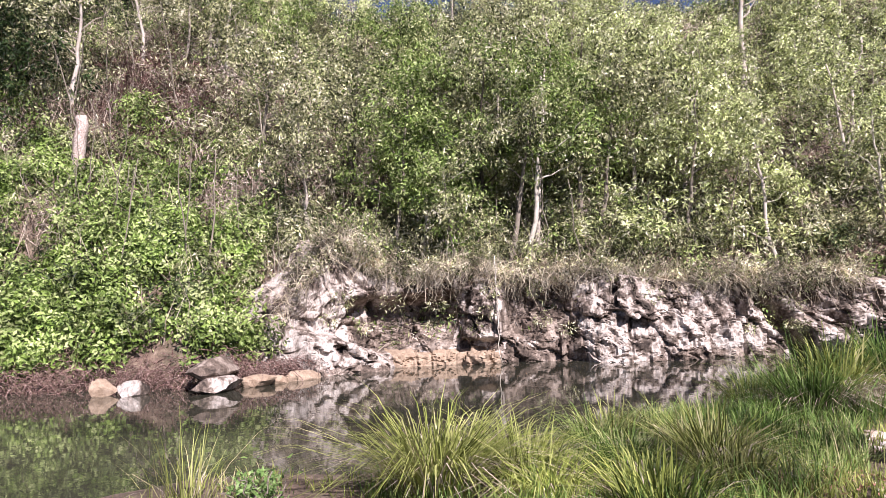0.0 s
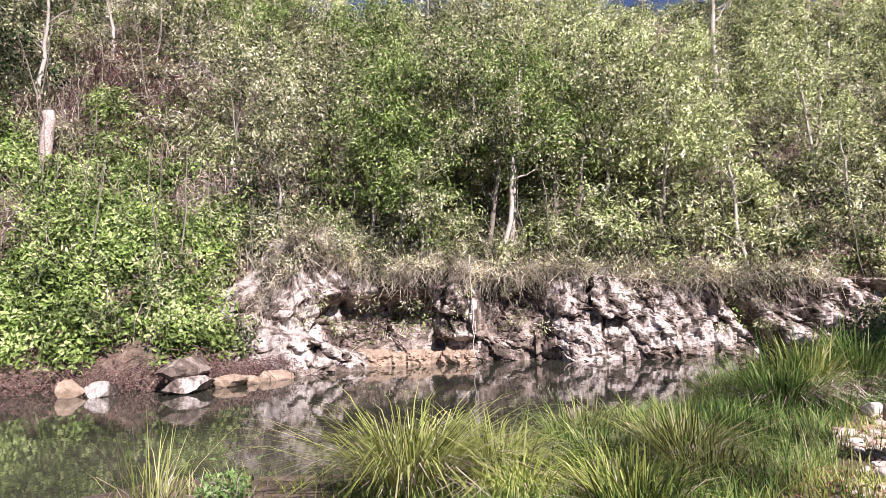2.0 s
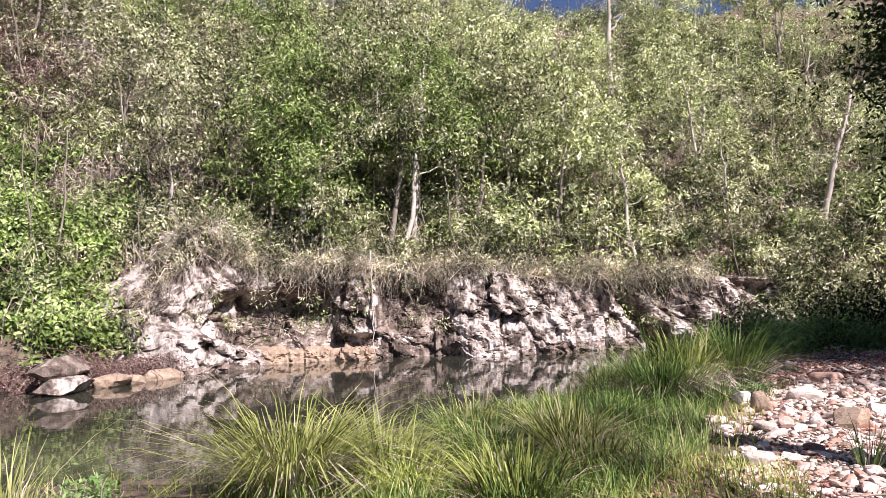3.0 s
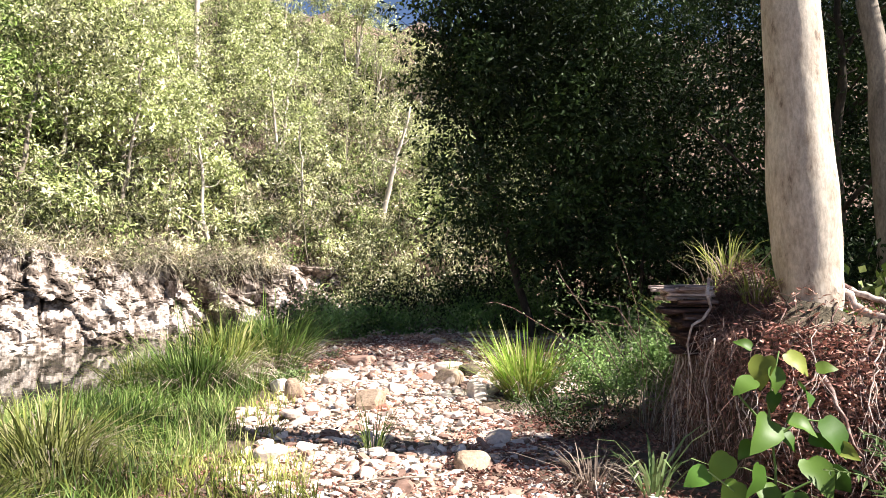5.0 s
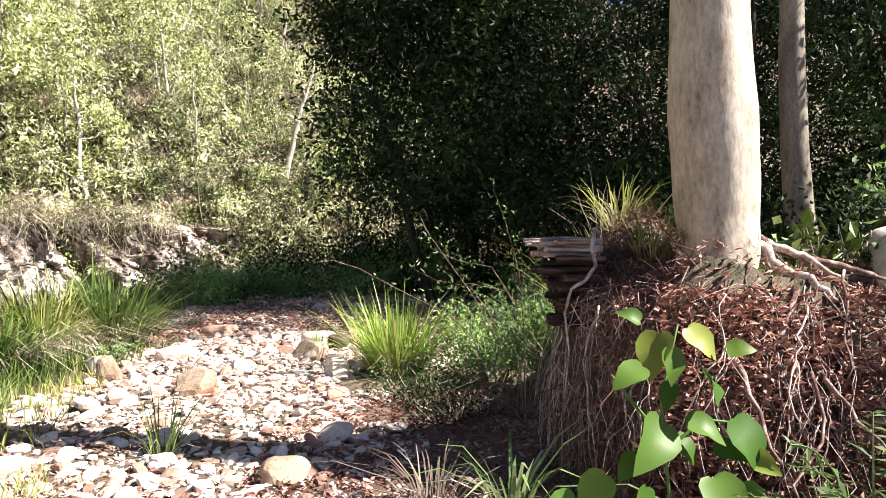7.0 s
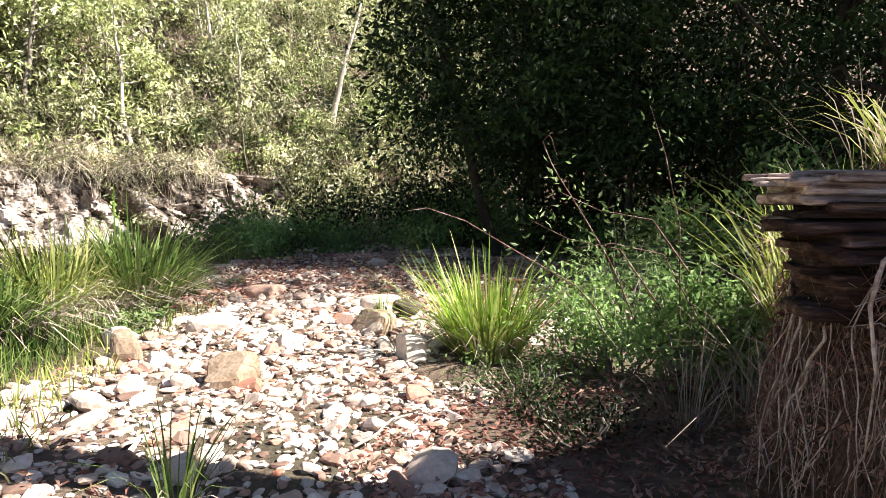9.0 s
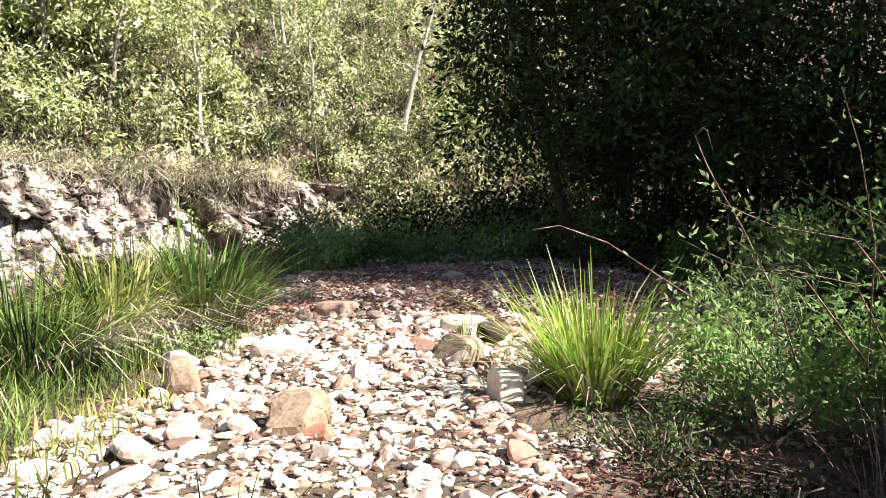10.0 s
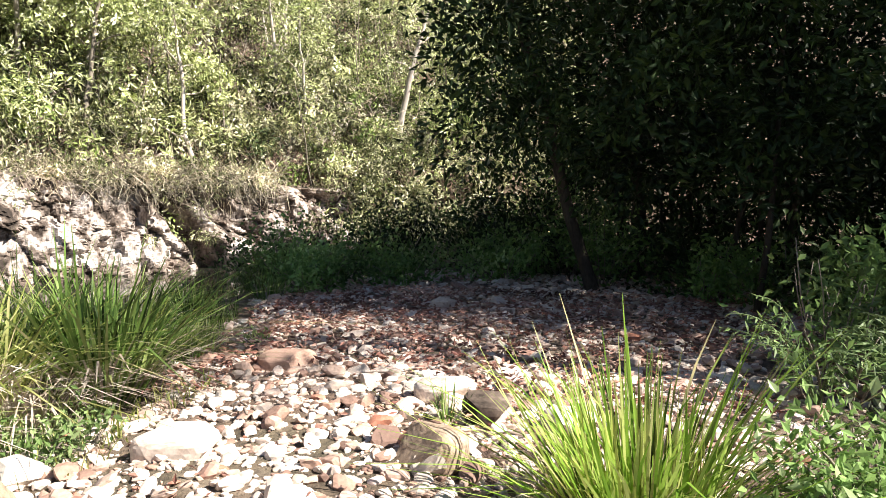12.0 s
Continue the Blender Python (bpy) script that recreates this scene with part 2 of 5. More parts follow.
def unit(a):
    return a / np.maximum(np.linalg.norm(a, axis=-1, keepdims=True), 1e-9)


def leaves(soup, base, way, length, width, rg=rng, face=None):
    """Adds one folded, pointed leaf at each base; face: the way that most leaves turn their upper side."""
    n = len(base)
    way = unit(way)
    if face is not None:
        face = unit(face) + rg.normal(size=(n, 3)) * 0.45
        way = unit(way - unit(face) * np.sum(way * unit(face), -1, keepdims=True))
        side = unit(np.cross(way, face))
    else:
        side = unit(np.cross(way, rg.normal(size=(n, 3))))
    up = np.cross(side, way)
    length = np.broadcast_to(np.asarray(length, float), (n,))[:, None]
    width = np.broadcast_to(np.asarray(width, float), (n,))[:, None]
    mid = base + way * length * 0.45 + up * length * 0.05
    v = np.stack([base, mid + side * width * 0.5, base + way * length - up * length * 0.1, mid - side * width * 0.5], 1)
    soup.add(v, np.arange(n * 4).reshape(n, 4))


def stalks(soup, base, tip, width, bend=0.15, rg=rng):
    """Adds thin three-sided sticks from base to tip with one bend."""
    n = len(base)
    way = tip - base
    length = np.linalg.norm(way, axis=1, keepdims=True)
    mid = (base + tip) / 2 + rg.normal(size=(n, 3)) * length * bend
    width = np.broadcast_to(np.asarray(width, float), (n,))[:, None]
    side = unit(np.cross(way, rg.normal(size=(n, 3))))
    other = unit(np.cross(way, side))
    rows = []
    for p, w in ((base, 1.0), (mid, 0.75), (tip, 0.3)):
        for k in range(3):
            t = 2 * math.pi * k / 3
            rows.append(p + (side * math.cos(t) + other * math.sin(t)) * width * w * 0.5)
    v = np.stack(rows, 1)
    q = []
    for r in range(2):
        for k in range(3):
            k2 = (k + 1) % 3
            q.append([r * 3 + k, r * 3 + k2, r * 3 + 3 + k2, r * 3 + 3 + k])
    f = np.arange(n)[:, None, None] * 9 + np.array(q)[None]
    soup.add(v, f.reshape(-1, 4))


def blades(soup, base, lean, length, width, droop, rg=rng):
    """Adds arching grass blades: three spans each, a narrow strip that tapers to a point."""
    n = len(base)
    length = np.broadcast_to(np.asarray(length, float), (n,))[:, None]
    lean = np.asarray(lean, float)
    side = unit(np.cross(lean + rg.normal(size=(n, 3)) * 0.2, np.array([0, 0, 1.0])) + 1e-6)
    up = np.array([0, 0, 1.0])
    droop = np.broadcast_to(np.asarray(droop, float), (n,))[:, None]
    rows = []
    for t, w in ((0, 0.8), (0.35, 1.0), (0.7, 0.75), (1.0, 0.12)):
        p = base + up * length * (t - droop * t ** 2.4 * 0.75) + lean * length * (t * 0.45 + droop * t * t * 0.6)
        rows += [p - side * width * w * 0.5, p + side * width * w * 0.5]
    v = np.stack(rows, 1)
    q = np.array([[0, 1, 3, 2], [2, 3, 5, 4], [4, 5, 7, 6]])
    soup.add(v, (np.arange(n)[:, None, None] * 8 + q[None]).reshape(-1, 4))


def tube(soup, points, radii, sides=7, rough=0.0, rg=rng):
    """Adds a bent, tapered tube with closed ends."""
    p = np.asarray(points, float)
    d = unit(np.gradient(p, axis=0))
    ref = np.array([0.31, 0.17, 0.93]) if abs(d[0, 2]) < 0.8 else np.array([0.95, 0.2, 0.1])
    rings = []
    for i in range(len(p)):
        s = unit(np.cross(d[i], ref))
        o = np.cross(d[i], s)
        a = np.linspace(0, 2 * math.pi, sides, endpoint=False)[:, None]
        r = radii[i] * (1 + rough * rg.normal(size=(sides, 1)))
        rings.append(p[i] + (np.cos(a) * s + np.sin(a) * o) * r)
    n = len(p)
    v = np.concatenate(rings + [p[:1], p[-1:]])
    f, caps = [], []
    for i in range(n - 1):
        for k in range(sides):
            k2 = (k + 1) % sides
            f.append([i * sides + k, i * sides + k2, (i + 1) * sides + k2, (i + 1) * sides + k])
    for k in range(sides):
        k2 = (k + 1) % sides
        caps.append([n * sides, k2, k])
        caps.append([n * sides + 1, (n - 1) * sides + k, (n - 1) * sides + k2])
    soup.add(v, f)
    soup.add(np.zeros((0, 3)), np.array(caps) - len(v))


def wander(start, end, steps, amount, rg=rng):
    """A wavering line from start to end."""
    t = np.linspace(0, 1, steps)[:, None]
    start, end = np.asarray(start, float), np.asarray(end, float)
    p = start + (end - start) * t
    off = np.cumsum(rg.normal(size=(steps, 3)), 0)
    off -= off[-1] * t + off[0] * (1 - t)
    return p + off * amount


def part(name, soup, mat, parent=None, label="", smooth=True):
    ob = new(name, soup.mesh(name, mat, smooth))
    if parent:
        ob.parent = parent
    if label:
        ob["label"] = label
    return ob


def thing(name, at, label, category, group=""):
    ob = new(name)
    ob.location = at
    return tagged(ob, label, category, group)


# smooth 3D value noise for shaping meshes
GRID = rng.random((32, 32, 32))


def value_noise(p):
    p = np.asarray(p, float)
    i = np.floor(p).astype(int)
    f = p - i
    f = f * f * (3 - 2 * f)
    i = i % 32
    j = (i + 1) % 32
    out = 0
    for dx in (0, 1):
        for dy in (0, 1):
            for dz in (0, 1):
                w = (f[..., 0] if dx else 1 - f[..., 0]) * (f[..., 1] if dy else 1 - f[..., 1]) * (f[..., 2] if dz else 1 - f[..., 2])
                out = out + w * GRID[(j if dx else i)[..., 0], (j if dy else i)[..., 1], (j if dz else i)[..., 2]]
    return out


def fbm(p, octaves=4):
    p = np.asarray(p, float)
    out, amp, tot = 0, 1.0, 0.0
    for k in range(octaves):
        out = out + amp * value_noise(p * 2 ** k + 7.3 * k)
        tot += amp
        amp *= 0.5
    return out / tot


def smooth(a, b, x):
    t = np.clip((x - a) / (b - a), 0, 1)
    return t * t * (3 - 2 * t)


# ---- the lie of the land ----
WATER_LEVEL = -0.9
FAR_BANK = [(-60, -45), (-36, -8), (-27.5, 5.5), (-25, 8.2), (-21.9, 11.4), (-23.6, 14.4), (-23.2, 16.6), (-23.0, 19.1), (-22.2, 20.7), (-20.4, 22.3), (-18.6, 24.0), (-15.0, 27.0), (-11.8, 30.0), (-8.8, 33.8), (-2, 38), (8, 42), (60, 50)]
NEAR_BANK = [(-9, -60), (-7.6, -10), (-7.5, 0), (-7.8, 4.2), (-6.9, 5.6), (-5.7, 6.6), (-5.4, 10), (-5.8, 18), (-5.5, 25), (-4.6, 30), (-1, 33), (8, 36), (60, 43)]
TERRACE = [(20, -30), (8, 1.0), (5.2, 4.7), (3.8, 5.95), (2.85, 6.55), (2.72, 7.0), (2.72, 7.7), (3.1, 8.6), (3.8, 10.2), (4.8, 13), (6.6, 17), (9, 24), (14, 33)]


def bank_distance(line, closing, x, y):
    """Distance to a bank's line, positive inside the land that the closing corners complete."""
    pts = np.array(line, float)
    best = np.full(x.shape, 1e9)
    for p, q in zip(pts[:-1], pts[1:]):
        d = q - p
        t = np.clip(((x - p[0]) * d[0] + (y - p[1]) * d[1]) / (d @ d), 0, 1)
        best = np.minimum(best, np.hypot(x - p[0] - t * d[0], y - p[1] - t * d[1]))
    ring = np.array(list(line) + list(closing), float)
    inside = np.zeros(x.shape, bool)
    for p, q in zip(ring, np.roll(ring, -1, 0)):
        cross = ((p[1] > y) != (q[1] > y)) & (x < (q[0] - p[0]) * (y - p[1]) / (q[1] - p[1] + 1e-12) + p[0])
        inside ^= cross
    return np.where(inside, best, -best)


def far_side(x, y):
    return bank_distance(FAR_BANK, [(60, 400), (-400, 400), (-400, -45)], x, y)


def near_side(x, y):
    return bank_distance(NEAR_BANK, [(400, 43), (400, -60)], x, y)


def terrace_side(x, y):
    return bank_distance(TERRACE, [(400, 33), (400, -30)], x, y)


def land(x, y):
    """Height of the ground."""
    x, y = np.asarray(x, float), np.asarray(y, float)
    p = np.stack([x, y, 0 * x], -1)
    sf, sn, st = far_side(x, y), near_side(x, y), terrace_side(x, y)
    wob = fbm(p * 0.35, 4) - 0.5
    small = fbm(p * 1.7 + 3, 3) - 0.5
    cliff = smooth(12.8, 15.5, y + 0.0 * x)
    hill = -0.95 - 0.3 * cliff + smooth(0, 1.2, sf) * 0.7 * (1 - cliff) + cliff * 3.9 * smooth(2.7, 4.2, sf)
    rise = np.minimum(sf - 1.0 - 2.2 * cliff, 46 - 17 * cliff * smooth(24, 40, y))
    hill = hill + np.maximum(rise, 0) * (1.0 - 0.12 * cliff) - np.maximum(sf - 34, 0) * 0.35 * cliff + wob * 5.0 * smooth(2, 10, sf) + small * 0.5 * smooth(0, 2, sf)
    flat = WATER_LEVEL - 0.12 + smooth(-0.2, 2.5, sn) * 1.03 + small * 0.10 * smooth(0.5, 2, sn)
    flat = flat + 0.08 * np.exp(-((x + 0.2) / 1.6) ** 2) - 0.1 * smooth(2.0, 4.0, x) * smooth(9, 12, y)
    steep = 0.22 + 0.75 * smooth(2.9, 3.9, x) * smooth(7.3, 6.4, y)
    top = 0.84 * smooth(0.0, 1.0, st / steep) + 0.10 * np.maximum(st, 0) + 0.16 * np.maximum(np.minimum(st, 14) - 3, 0) + small * 0.3 * smooth(0.2, 1.5, st)
    bed = WATER_LEVEL - 0.12 - 0.6 * smooth(0, 3, np.minimum(-sf, -sn))
    z = np.where(sf > 0, hill, np.where(sn > -0.2, flat + np.where(st > 0, top, 0), bed))
    hump = 0.58 * np.exp(-((x - 3.26) / 0.34) ** 2 - ((y - 7.5) / 0.42) ** 2)
    hump = hump + 0.24 * np.exp(-((x - 3.85) / 0.3) ** 2 - ((y - 6.75) / 0.3) ** 2) * smooth(-0.1, 0.4, st)
    hump = hump + 0.34 * np.exp(-((x - 3.36) / 0.3) ** 2 - ((y - 6.72) / 0.26) ** 2) * smooth(-0.05, 0.35, st)
    return z + hump


def land_at(x, y):
    return float(land(np.array([x]), np.array([y]))[0])


def spaced(*spans):
    return np.unique(np.round(np.concatenate([np.arange(a, b, s) for a, b, s in spans]), 4))


gx = spaced((-400, -100, 50), (-100, -30, 2), (-30, -9, 0.6), (-9, 9, 0.16), (9, 30, 0.8), (30, 100, 4), (100, 401, 50))
gy = spaced((-300, -60, 40), (-60, 0, 2.5), (0, 18, 0.16), (18, 50, 0.6), (50, 110, 2), (110, 401, 40))
X, Y = np.meshgrid(gx, gy, indexing="ij")
Z = land(X, Y)
idx = np.arange(X.size).reshape(X.shape)
s = Soup()
s.add(np.stack([X, Y, Z], -1), np.stack([idx[:-1, :-1], idx[1:, :-1], idx[1:, 1:], idx[:-1, 1:]], -1).reshape(-1, 4))
ground = tagged(part("ground", s, GROUND), "brown soil and dry leaf litter of the creek valley", "ground", kind="structure")

s = Soup()
wx, wy = np.linspace(-70, 60, 40), np.linspace(-60, 60, 40)
WX, WY = np.meshgrid(wx, wy, indexing="ij")
widx = np.arange(WX.size).reshape(WX.shape)
s.add(np.stack([WX, WY, 0 * WX + WATER_LEVEL], -1), np.stack([widx[:-1, :-1], widx[1:, :-1], widx[1:, 1:], widx[:-1, 1:]], -1).reshape(-1, 4))
water = tagged(part("water", s, WATER), "still murky green creek water mirroring the far bank", "water", kind="structure")


# ---- rock ----
def ball(level):
    bm = bmesh.new()
    bmesh.ops.create_icosphere(bm, subdivisions=level, radius=1)
    v = np.array([q.co[:] for q in bm.verts])
    f = np.array([[q.index for q in face.verts] for face in bm.faces])
    bm.free()
    return v, f


BALLS = {k: ball(k) for k in (1, 2, 3, 4, 5)}


def rock_shape(level, seed, cuts=7, rough=0.12, square=1.0, deep=(0.55, 0.9)):
    """A lump broken along flat faces, with worn edges and uneven skin; square below 1 makes it blocky."""
    rg = np.random.default_rng(seed)
    v, f = BALLS[level]
    v = np.sign(v) * np.abs(v) ** square
    for _ in range(cuts):
        n = unit(rg.normal(size=3))
        d = rg.uniform(*deep)
        over = v @ n - d
        v = v - np.where(over > 0, over * 0.97, 0)[:, None] * n
    k = fbm(v * 1.8 + seed * 3.7, 5) - 0.5
    k2 = fbm(v * 7.0 + seed, 3) - 0.5
    v = v * (1 + rough * 2 * k + rough * 0.6 * k2)[:, None]
    return v, f


def boulder(name, at, size, seed, mat, label, turn=0.0, level=4, cuts=8, rough=0.16, group="", square=1.0, deep=(0.55, 0.9)):
    v, f = rock_shape(level, seed, cuts, rough, square, deep)
    v = v * np.array(size) / 2
    s = Soup()
    s.add(v, f)
    ob = part(name, s, mat, smooth=False)
    ob.matrix_world = pose(*at, 0, 0, turn)
    return tagged(ob, label, "rock", group)


def broken(u, v, seed):
    """Splits a plane into uneven blocks: each point's block value, its place in the block, the gap to the next block, and two more values."""
    iu, iv = np.floor(u).astype(int), np.floor(v).astype(int)
    best, second = np.full(u.shape, 9.0), np.full(u.shape, 9.0)
    keep = [np.zeros(u.shape) for _ in range(5)]
    for du in (-1, 0, 1):
        for dv in (-1, 0, 1):
            cu, cv = iu + du, iv + dv
            h = (cu * 7 + cv * 13 + seed * 5) % 32, (cu * 3 + cv * 11) % 32, (cu + 5 * cv) % 32
            pu, pv = cu + GRID[h[0], h[1], h[2]], cv + GRID[h[1], h[2], h[0]]
            d = np.hypot(u - pu, v - pv)
            near = d < best
            second = np.where(near, best, np.minimum(second, d))
            best = np.where(near, d, best)
            for k, value in enumerate((GRID[h[2], h[0], h[1]], u - pu, v - pv, GRID[h[0], h[2], h[1]], GRID[h[2], h[1], h[0]])):
                keep[k] = np.where(near, value, keep[k])
    return keep[0], keep[1], keep[2], second - best, keep[3], keep[4]


# the cliff: a broken face along the far bank, with a buttress, an undercut, a ledge and a gully
def span(x, a, b, soft):
    return smooth(a - soft, a + soft, x) * (1 - smooth(b - soft, b + soft, x))


def cliff_top(y):
    return np.interp(y, [12.2, 14, 15.2, 16.2, 17.4, 18.4, 20, 22.6, 23.5, 26.2, 27.6, 29, 32, 37], [0.2, 1.5, 3.2, 4.9, 5.1, 4.0, 3.4, 3.7, 3.2, 3.3, 2.8, 2.6, 2.7, 2.4])


def cliff_face():
    line = np.array([(-22.4, 12.2), (-23.9, 14.4), (-23.5, 16.6), (-23.3, 19.2), (-22.5, 20.9), (-20.7, 22.5), (-18.9, 24.2), (-17, 25.7), (-15.1, 27.2), (-13.3, 28.8), (-12.0, 30.2), (-10.5, 32.2), (-9, 34), (-6, 37)], float)
    seg = np.concatenate([[0], np.cumsum(np.hypot(*np.diff(line, axis=0).T))])
    u = np.arange(0, seg[-1], 0.085)
    bx, by = np.interp(u, seg, line[:, 0]), np.interp(u, seg, line[:, 1])
    dx, dy = np.gradient(bx), np.gradient(by)
    k = np.ones(25) / 25
    dx, dy = np.convolve(np.pad(dx, 12, "edge"), k, "valid"), np.convolve(np.pad(dy, 12, "edge"), k, "valid")
    nx, ny = -dy / np.hypot(dx, dy), dx / np.hypot(dx, dy)
    U, H = np.meshgrid(u, np.linspace(0, 1, 84), indexing="ij")
    w = by[:, None] + 0 * U
    high = cliff_top(by)
    high = high + 0.5 * (fbm(np.stack([u * 0.6, 0 * u, 0 * u], -1), 3) - 0.5)
    z = -1.3 + H * (high[:, None] + 1.3)
    back = 0.2 + 1.5 * H ** 1.2 + 1.6 * smooth(0.93, 1.0, H)
    q = np.stack([bx[:, None] + nx[:, None] * back, by[:, None] + ny[:, None] * back, z], -1)
    out = (fbm(q * 0.4, 3) - 0.5) * 0.8
    rim = 0.9 - 0.30 * (w - 15.0)
    out = out + 1.3 * span(w, 14.6, 19.0, 0.4) * (1 - smooth(rim - 0.15, rim + 0.3, z))
    floor_of = 0.15 + 0.2 * (w - 18)
    out = out - 1.1 * span(w, 17.7, 21.6, 0.35) * span(z, floor_of - 0.6, 2.1, 0.3) + 0.45 * span(w, 18.2, 22.0, 0.4) * span(z, 2.3, 3.3, 0.3)
    out = out + 0.75 * span(w, 21.8 + 0.15 * z, 23.0 + 0.1 * z, 0.12) * span(z, 0.2, 2.6, 0.12) * (1.25 - 0.3 * z)
    out = out - 0.9 * span(w, 23.2, 25.3, 0.4) * (0.4 + 0.6 * smooth(-0.5, 0.6, z)) + 0.6 * span(w, 19.5, 23.0, 0.3) * (1 - smooth(-0.5, -0.2, z))
    out = out + 0.9 * span(w, 25.3 - 0.3 * z, 28.6, 0.6) * (1.1 - 0.3 * z)
    gully = w - 31.0 - 0.45 * (2.0 - z)
    out = out - 1.2 * np.exp(-(gully / 0.35) ** 2) + 0.5 * smooth(0.3, 0.9, gully) * (0.6 + 0.5 * np.sin((w + 0.9 * z) * 3.3))
    for slant, depth in (((16.9, 5.2), 0.5), ((18.0, 3.3), 0.5), ((21.7, 2.4), 0.6), ((17.2, 0.9), 0.4)):
        run = (w - slant[0]) * 0.75 + (z - slant[1]) * (0.66 if slant[1] > 3 else -0.5)
        near = np.exp(-((w - slant[0]) / 1.3) ** 2 - ((z - slant[1]) / 1.3) ** 2)
        out = out - depth * np.exp(-(run / 0.12) ** 2) * near
    warp = (fbm(q * 1.1, 3) - 0.5) * 1.6
    for size, jut, tilt, crack, seed in ((1.9, 0.5, 0.34, 0.12, 1), (0.75, 0.24, 0.34, 0.06, 2), (0.3, 0.12, 0.3, 0.03, 3)):
        off, gu, gz, gap, r1, r2 = broken((U + 0.7 * z + warp) / size, (z * 0.75 - 0.45 * U + warp * 0.7) / size, seed)
        out = out + (off - 0.5) * jut + ((r1 - 0.5) * gu + (r2 - 0.5) * gz) * 2 * tilt * size - crack * (1 - smooth(0, 0.10, gap))
    out = out + (fbm(q * 4.5, 3) - 0.5) * 0.3
    q[..., 0] -= nx[:, None] * out
    q[..., 1] -= ny[:, None] * out
    q[..., 2] += (fbm(q * 1.1 + 9, 3) - 0.5) * 0.35
    i = np.arange(U.size).reshape(U.shape)
    s = Soup()
    s.add(q, np.stack([i[:-1, :-1], i[1:, :-1], i[1:, 1:], i[:-1, 1:]], -1).reshape(-1, 4))
    ob = tagged(part("cliff", s, ROCK_PALE, smooth=False), "pale weathered rock cliff with dark stains and coloured-in shade above the creek", "cliff", kind="structure")
    # shade and stains coloured into undercut, recess, gully and foot; brown stone at the waterline
    shade_stain = span(w, 17.8, 21.5, 0.3) * span(z, -0.3, 2.6, 0.3) + span(w, 23.1, 25.4, 0.3) + 0.9 * span(gully, -0.4, 0.5, 0.2) + 0.55 * span(gully, 0.3, 6, 0.3) + 0.5 * (1 - smooth(-0.75, -0.35, z)) + (fbm(q * 0.9 + 13, 4) - 0.5) * 2.4
    brown_ledge = (z < -0.5 + 0.5 * fbm(q * 0.7 + 3, 2)) & (w > 19.4) & (w < 23.0)
    pick = np.where(brown_ledge, 2, np.where(shade_stain > 0.55, 1, 0))[:-1, :-1].ravel()
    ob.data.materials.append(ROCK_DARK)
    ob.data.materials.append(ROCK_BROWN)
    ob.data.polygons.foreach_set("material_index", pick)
    return ob


cliff_face()
for at, size, seed, mat, turn in (
    ((-21.2, 10.4, -0.75), (1.2, 2.5, 0.75), 21, ROCK_PALE, 30), ((-21.9, 10.5, -0.15), (1.4, 2.6, 0.8), 22, ROCK_DARK, 25),
    ((-22.9, 8.3, -0.75), (0.9, 1.3, 0.7), 23, ROCK_PALE, 10), ((-21.7, 12.2, -0.7), (0.9, 1.3, 0.7), 24, ROCK_BROWN, 0),
    ((-21.9, 13.1, -0.85), (0.7, 1.0, 0.5), 25, ROCK_BROWN, 0), ((-22.2, 14.2, -0.85), (1.0, 1.6, 0.6), 26, ROCK_BROWN, 0),
    ((-23.8, 7.5, -0.7), (0.8, 1.1, 0.8), 27, ROCK_BROWN, 0)):
    boulder("bank_rock", at, size, seed, mat, "pale angular rock at the far water's edge" if mat is ROCK_PALE else "small brown rock at the far water's edge", turn, 4, 12, 0.15, "rocks along the far bank", 0.7)


# ---- hillside plants ----
def hill_points(n, s0, s1, y0=1, y1=62, rg=rng):
    """Random places on the far slope between two distances from the bank."""
    got = []
    while sum(len(g) for g in got) < n:
        p = np.stack([rg.uniform(-62, 5, n * 2), rg.uniform(y0, y1, n * 2)], 1)
        d = far_side(p[:, 0], p[:, 1])
        got.append(p[(d > s0) & (d < s1)])
    p = np.concatenate(got)[:n]
    return np.column_stack([p, land(p[:, 0], p[:, 1])])


def clump_cloud(centres, radius, per, rg=rng, flat=0.8):
    """Leaf places in a cloud of uneven clumps, thickest near their skins."""
    c = np.repeat(centres, per, 0)
    r = np.repeat(radius, per)[:, None]
    d = unit(rg.normal(size=c.shape))
    d[:, 2] *= flat
    p = c + d * r * rg.uniform(0.4, 1.05, (len(c), 1)) ** 0.45 * (0.75 + 0.5 * value_noise(d * 2.3 + c * 0.7))[:, None]
    return p, d


def hillside(name, n, per, size, s0, s1, leaf, mat, label, lift=0.6, keep=None, y0=1, y1=62, slim=0.5):
    c = hill_points(n, s0, s1, y0, y1)
    if keep is not None:
        c = c[keep(c)]
    r = rng.uniform(0.45, 1.0, len(c)) * size
    c[:, 2] += r * lift * rng.uniform(0.3, 2.4, len(c))
    p, d = clump_cloud(c, r, per)
    s = Soup()
    leaves(s, p, d + rng.normal(size=p.shape) * 0.8 + np.array([0, 0, -0.5 + slim]), rng.uniform(0.7, 1.3, len(p)) * leaf, rng.uniform(0.8, 1.2, len(p)) * slim * leaf, face=d + np.array([0.15, 0, 0.35]))
    return tagged(part(name, s, mat, smooth=False), label, "shrubs", kind="stuff")


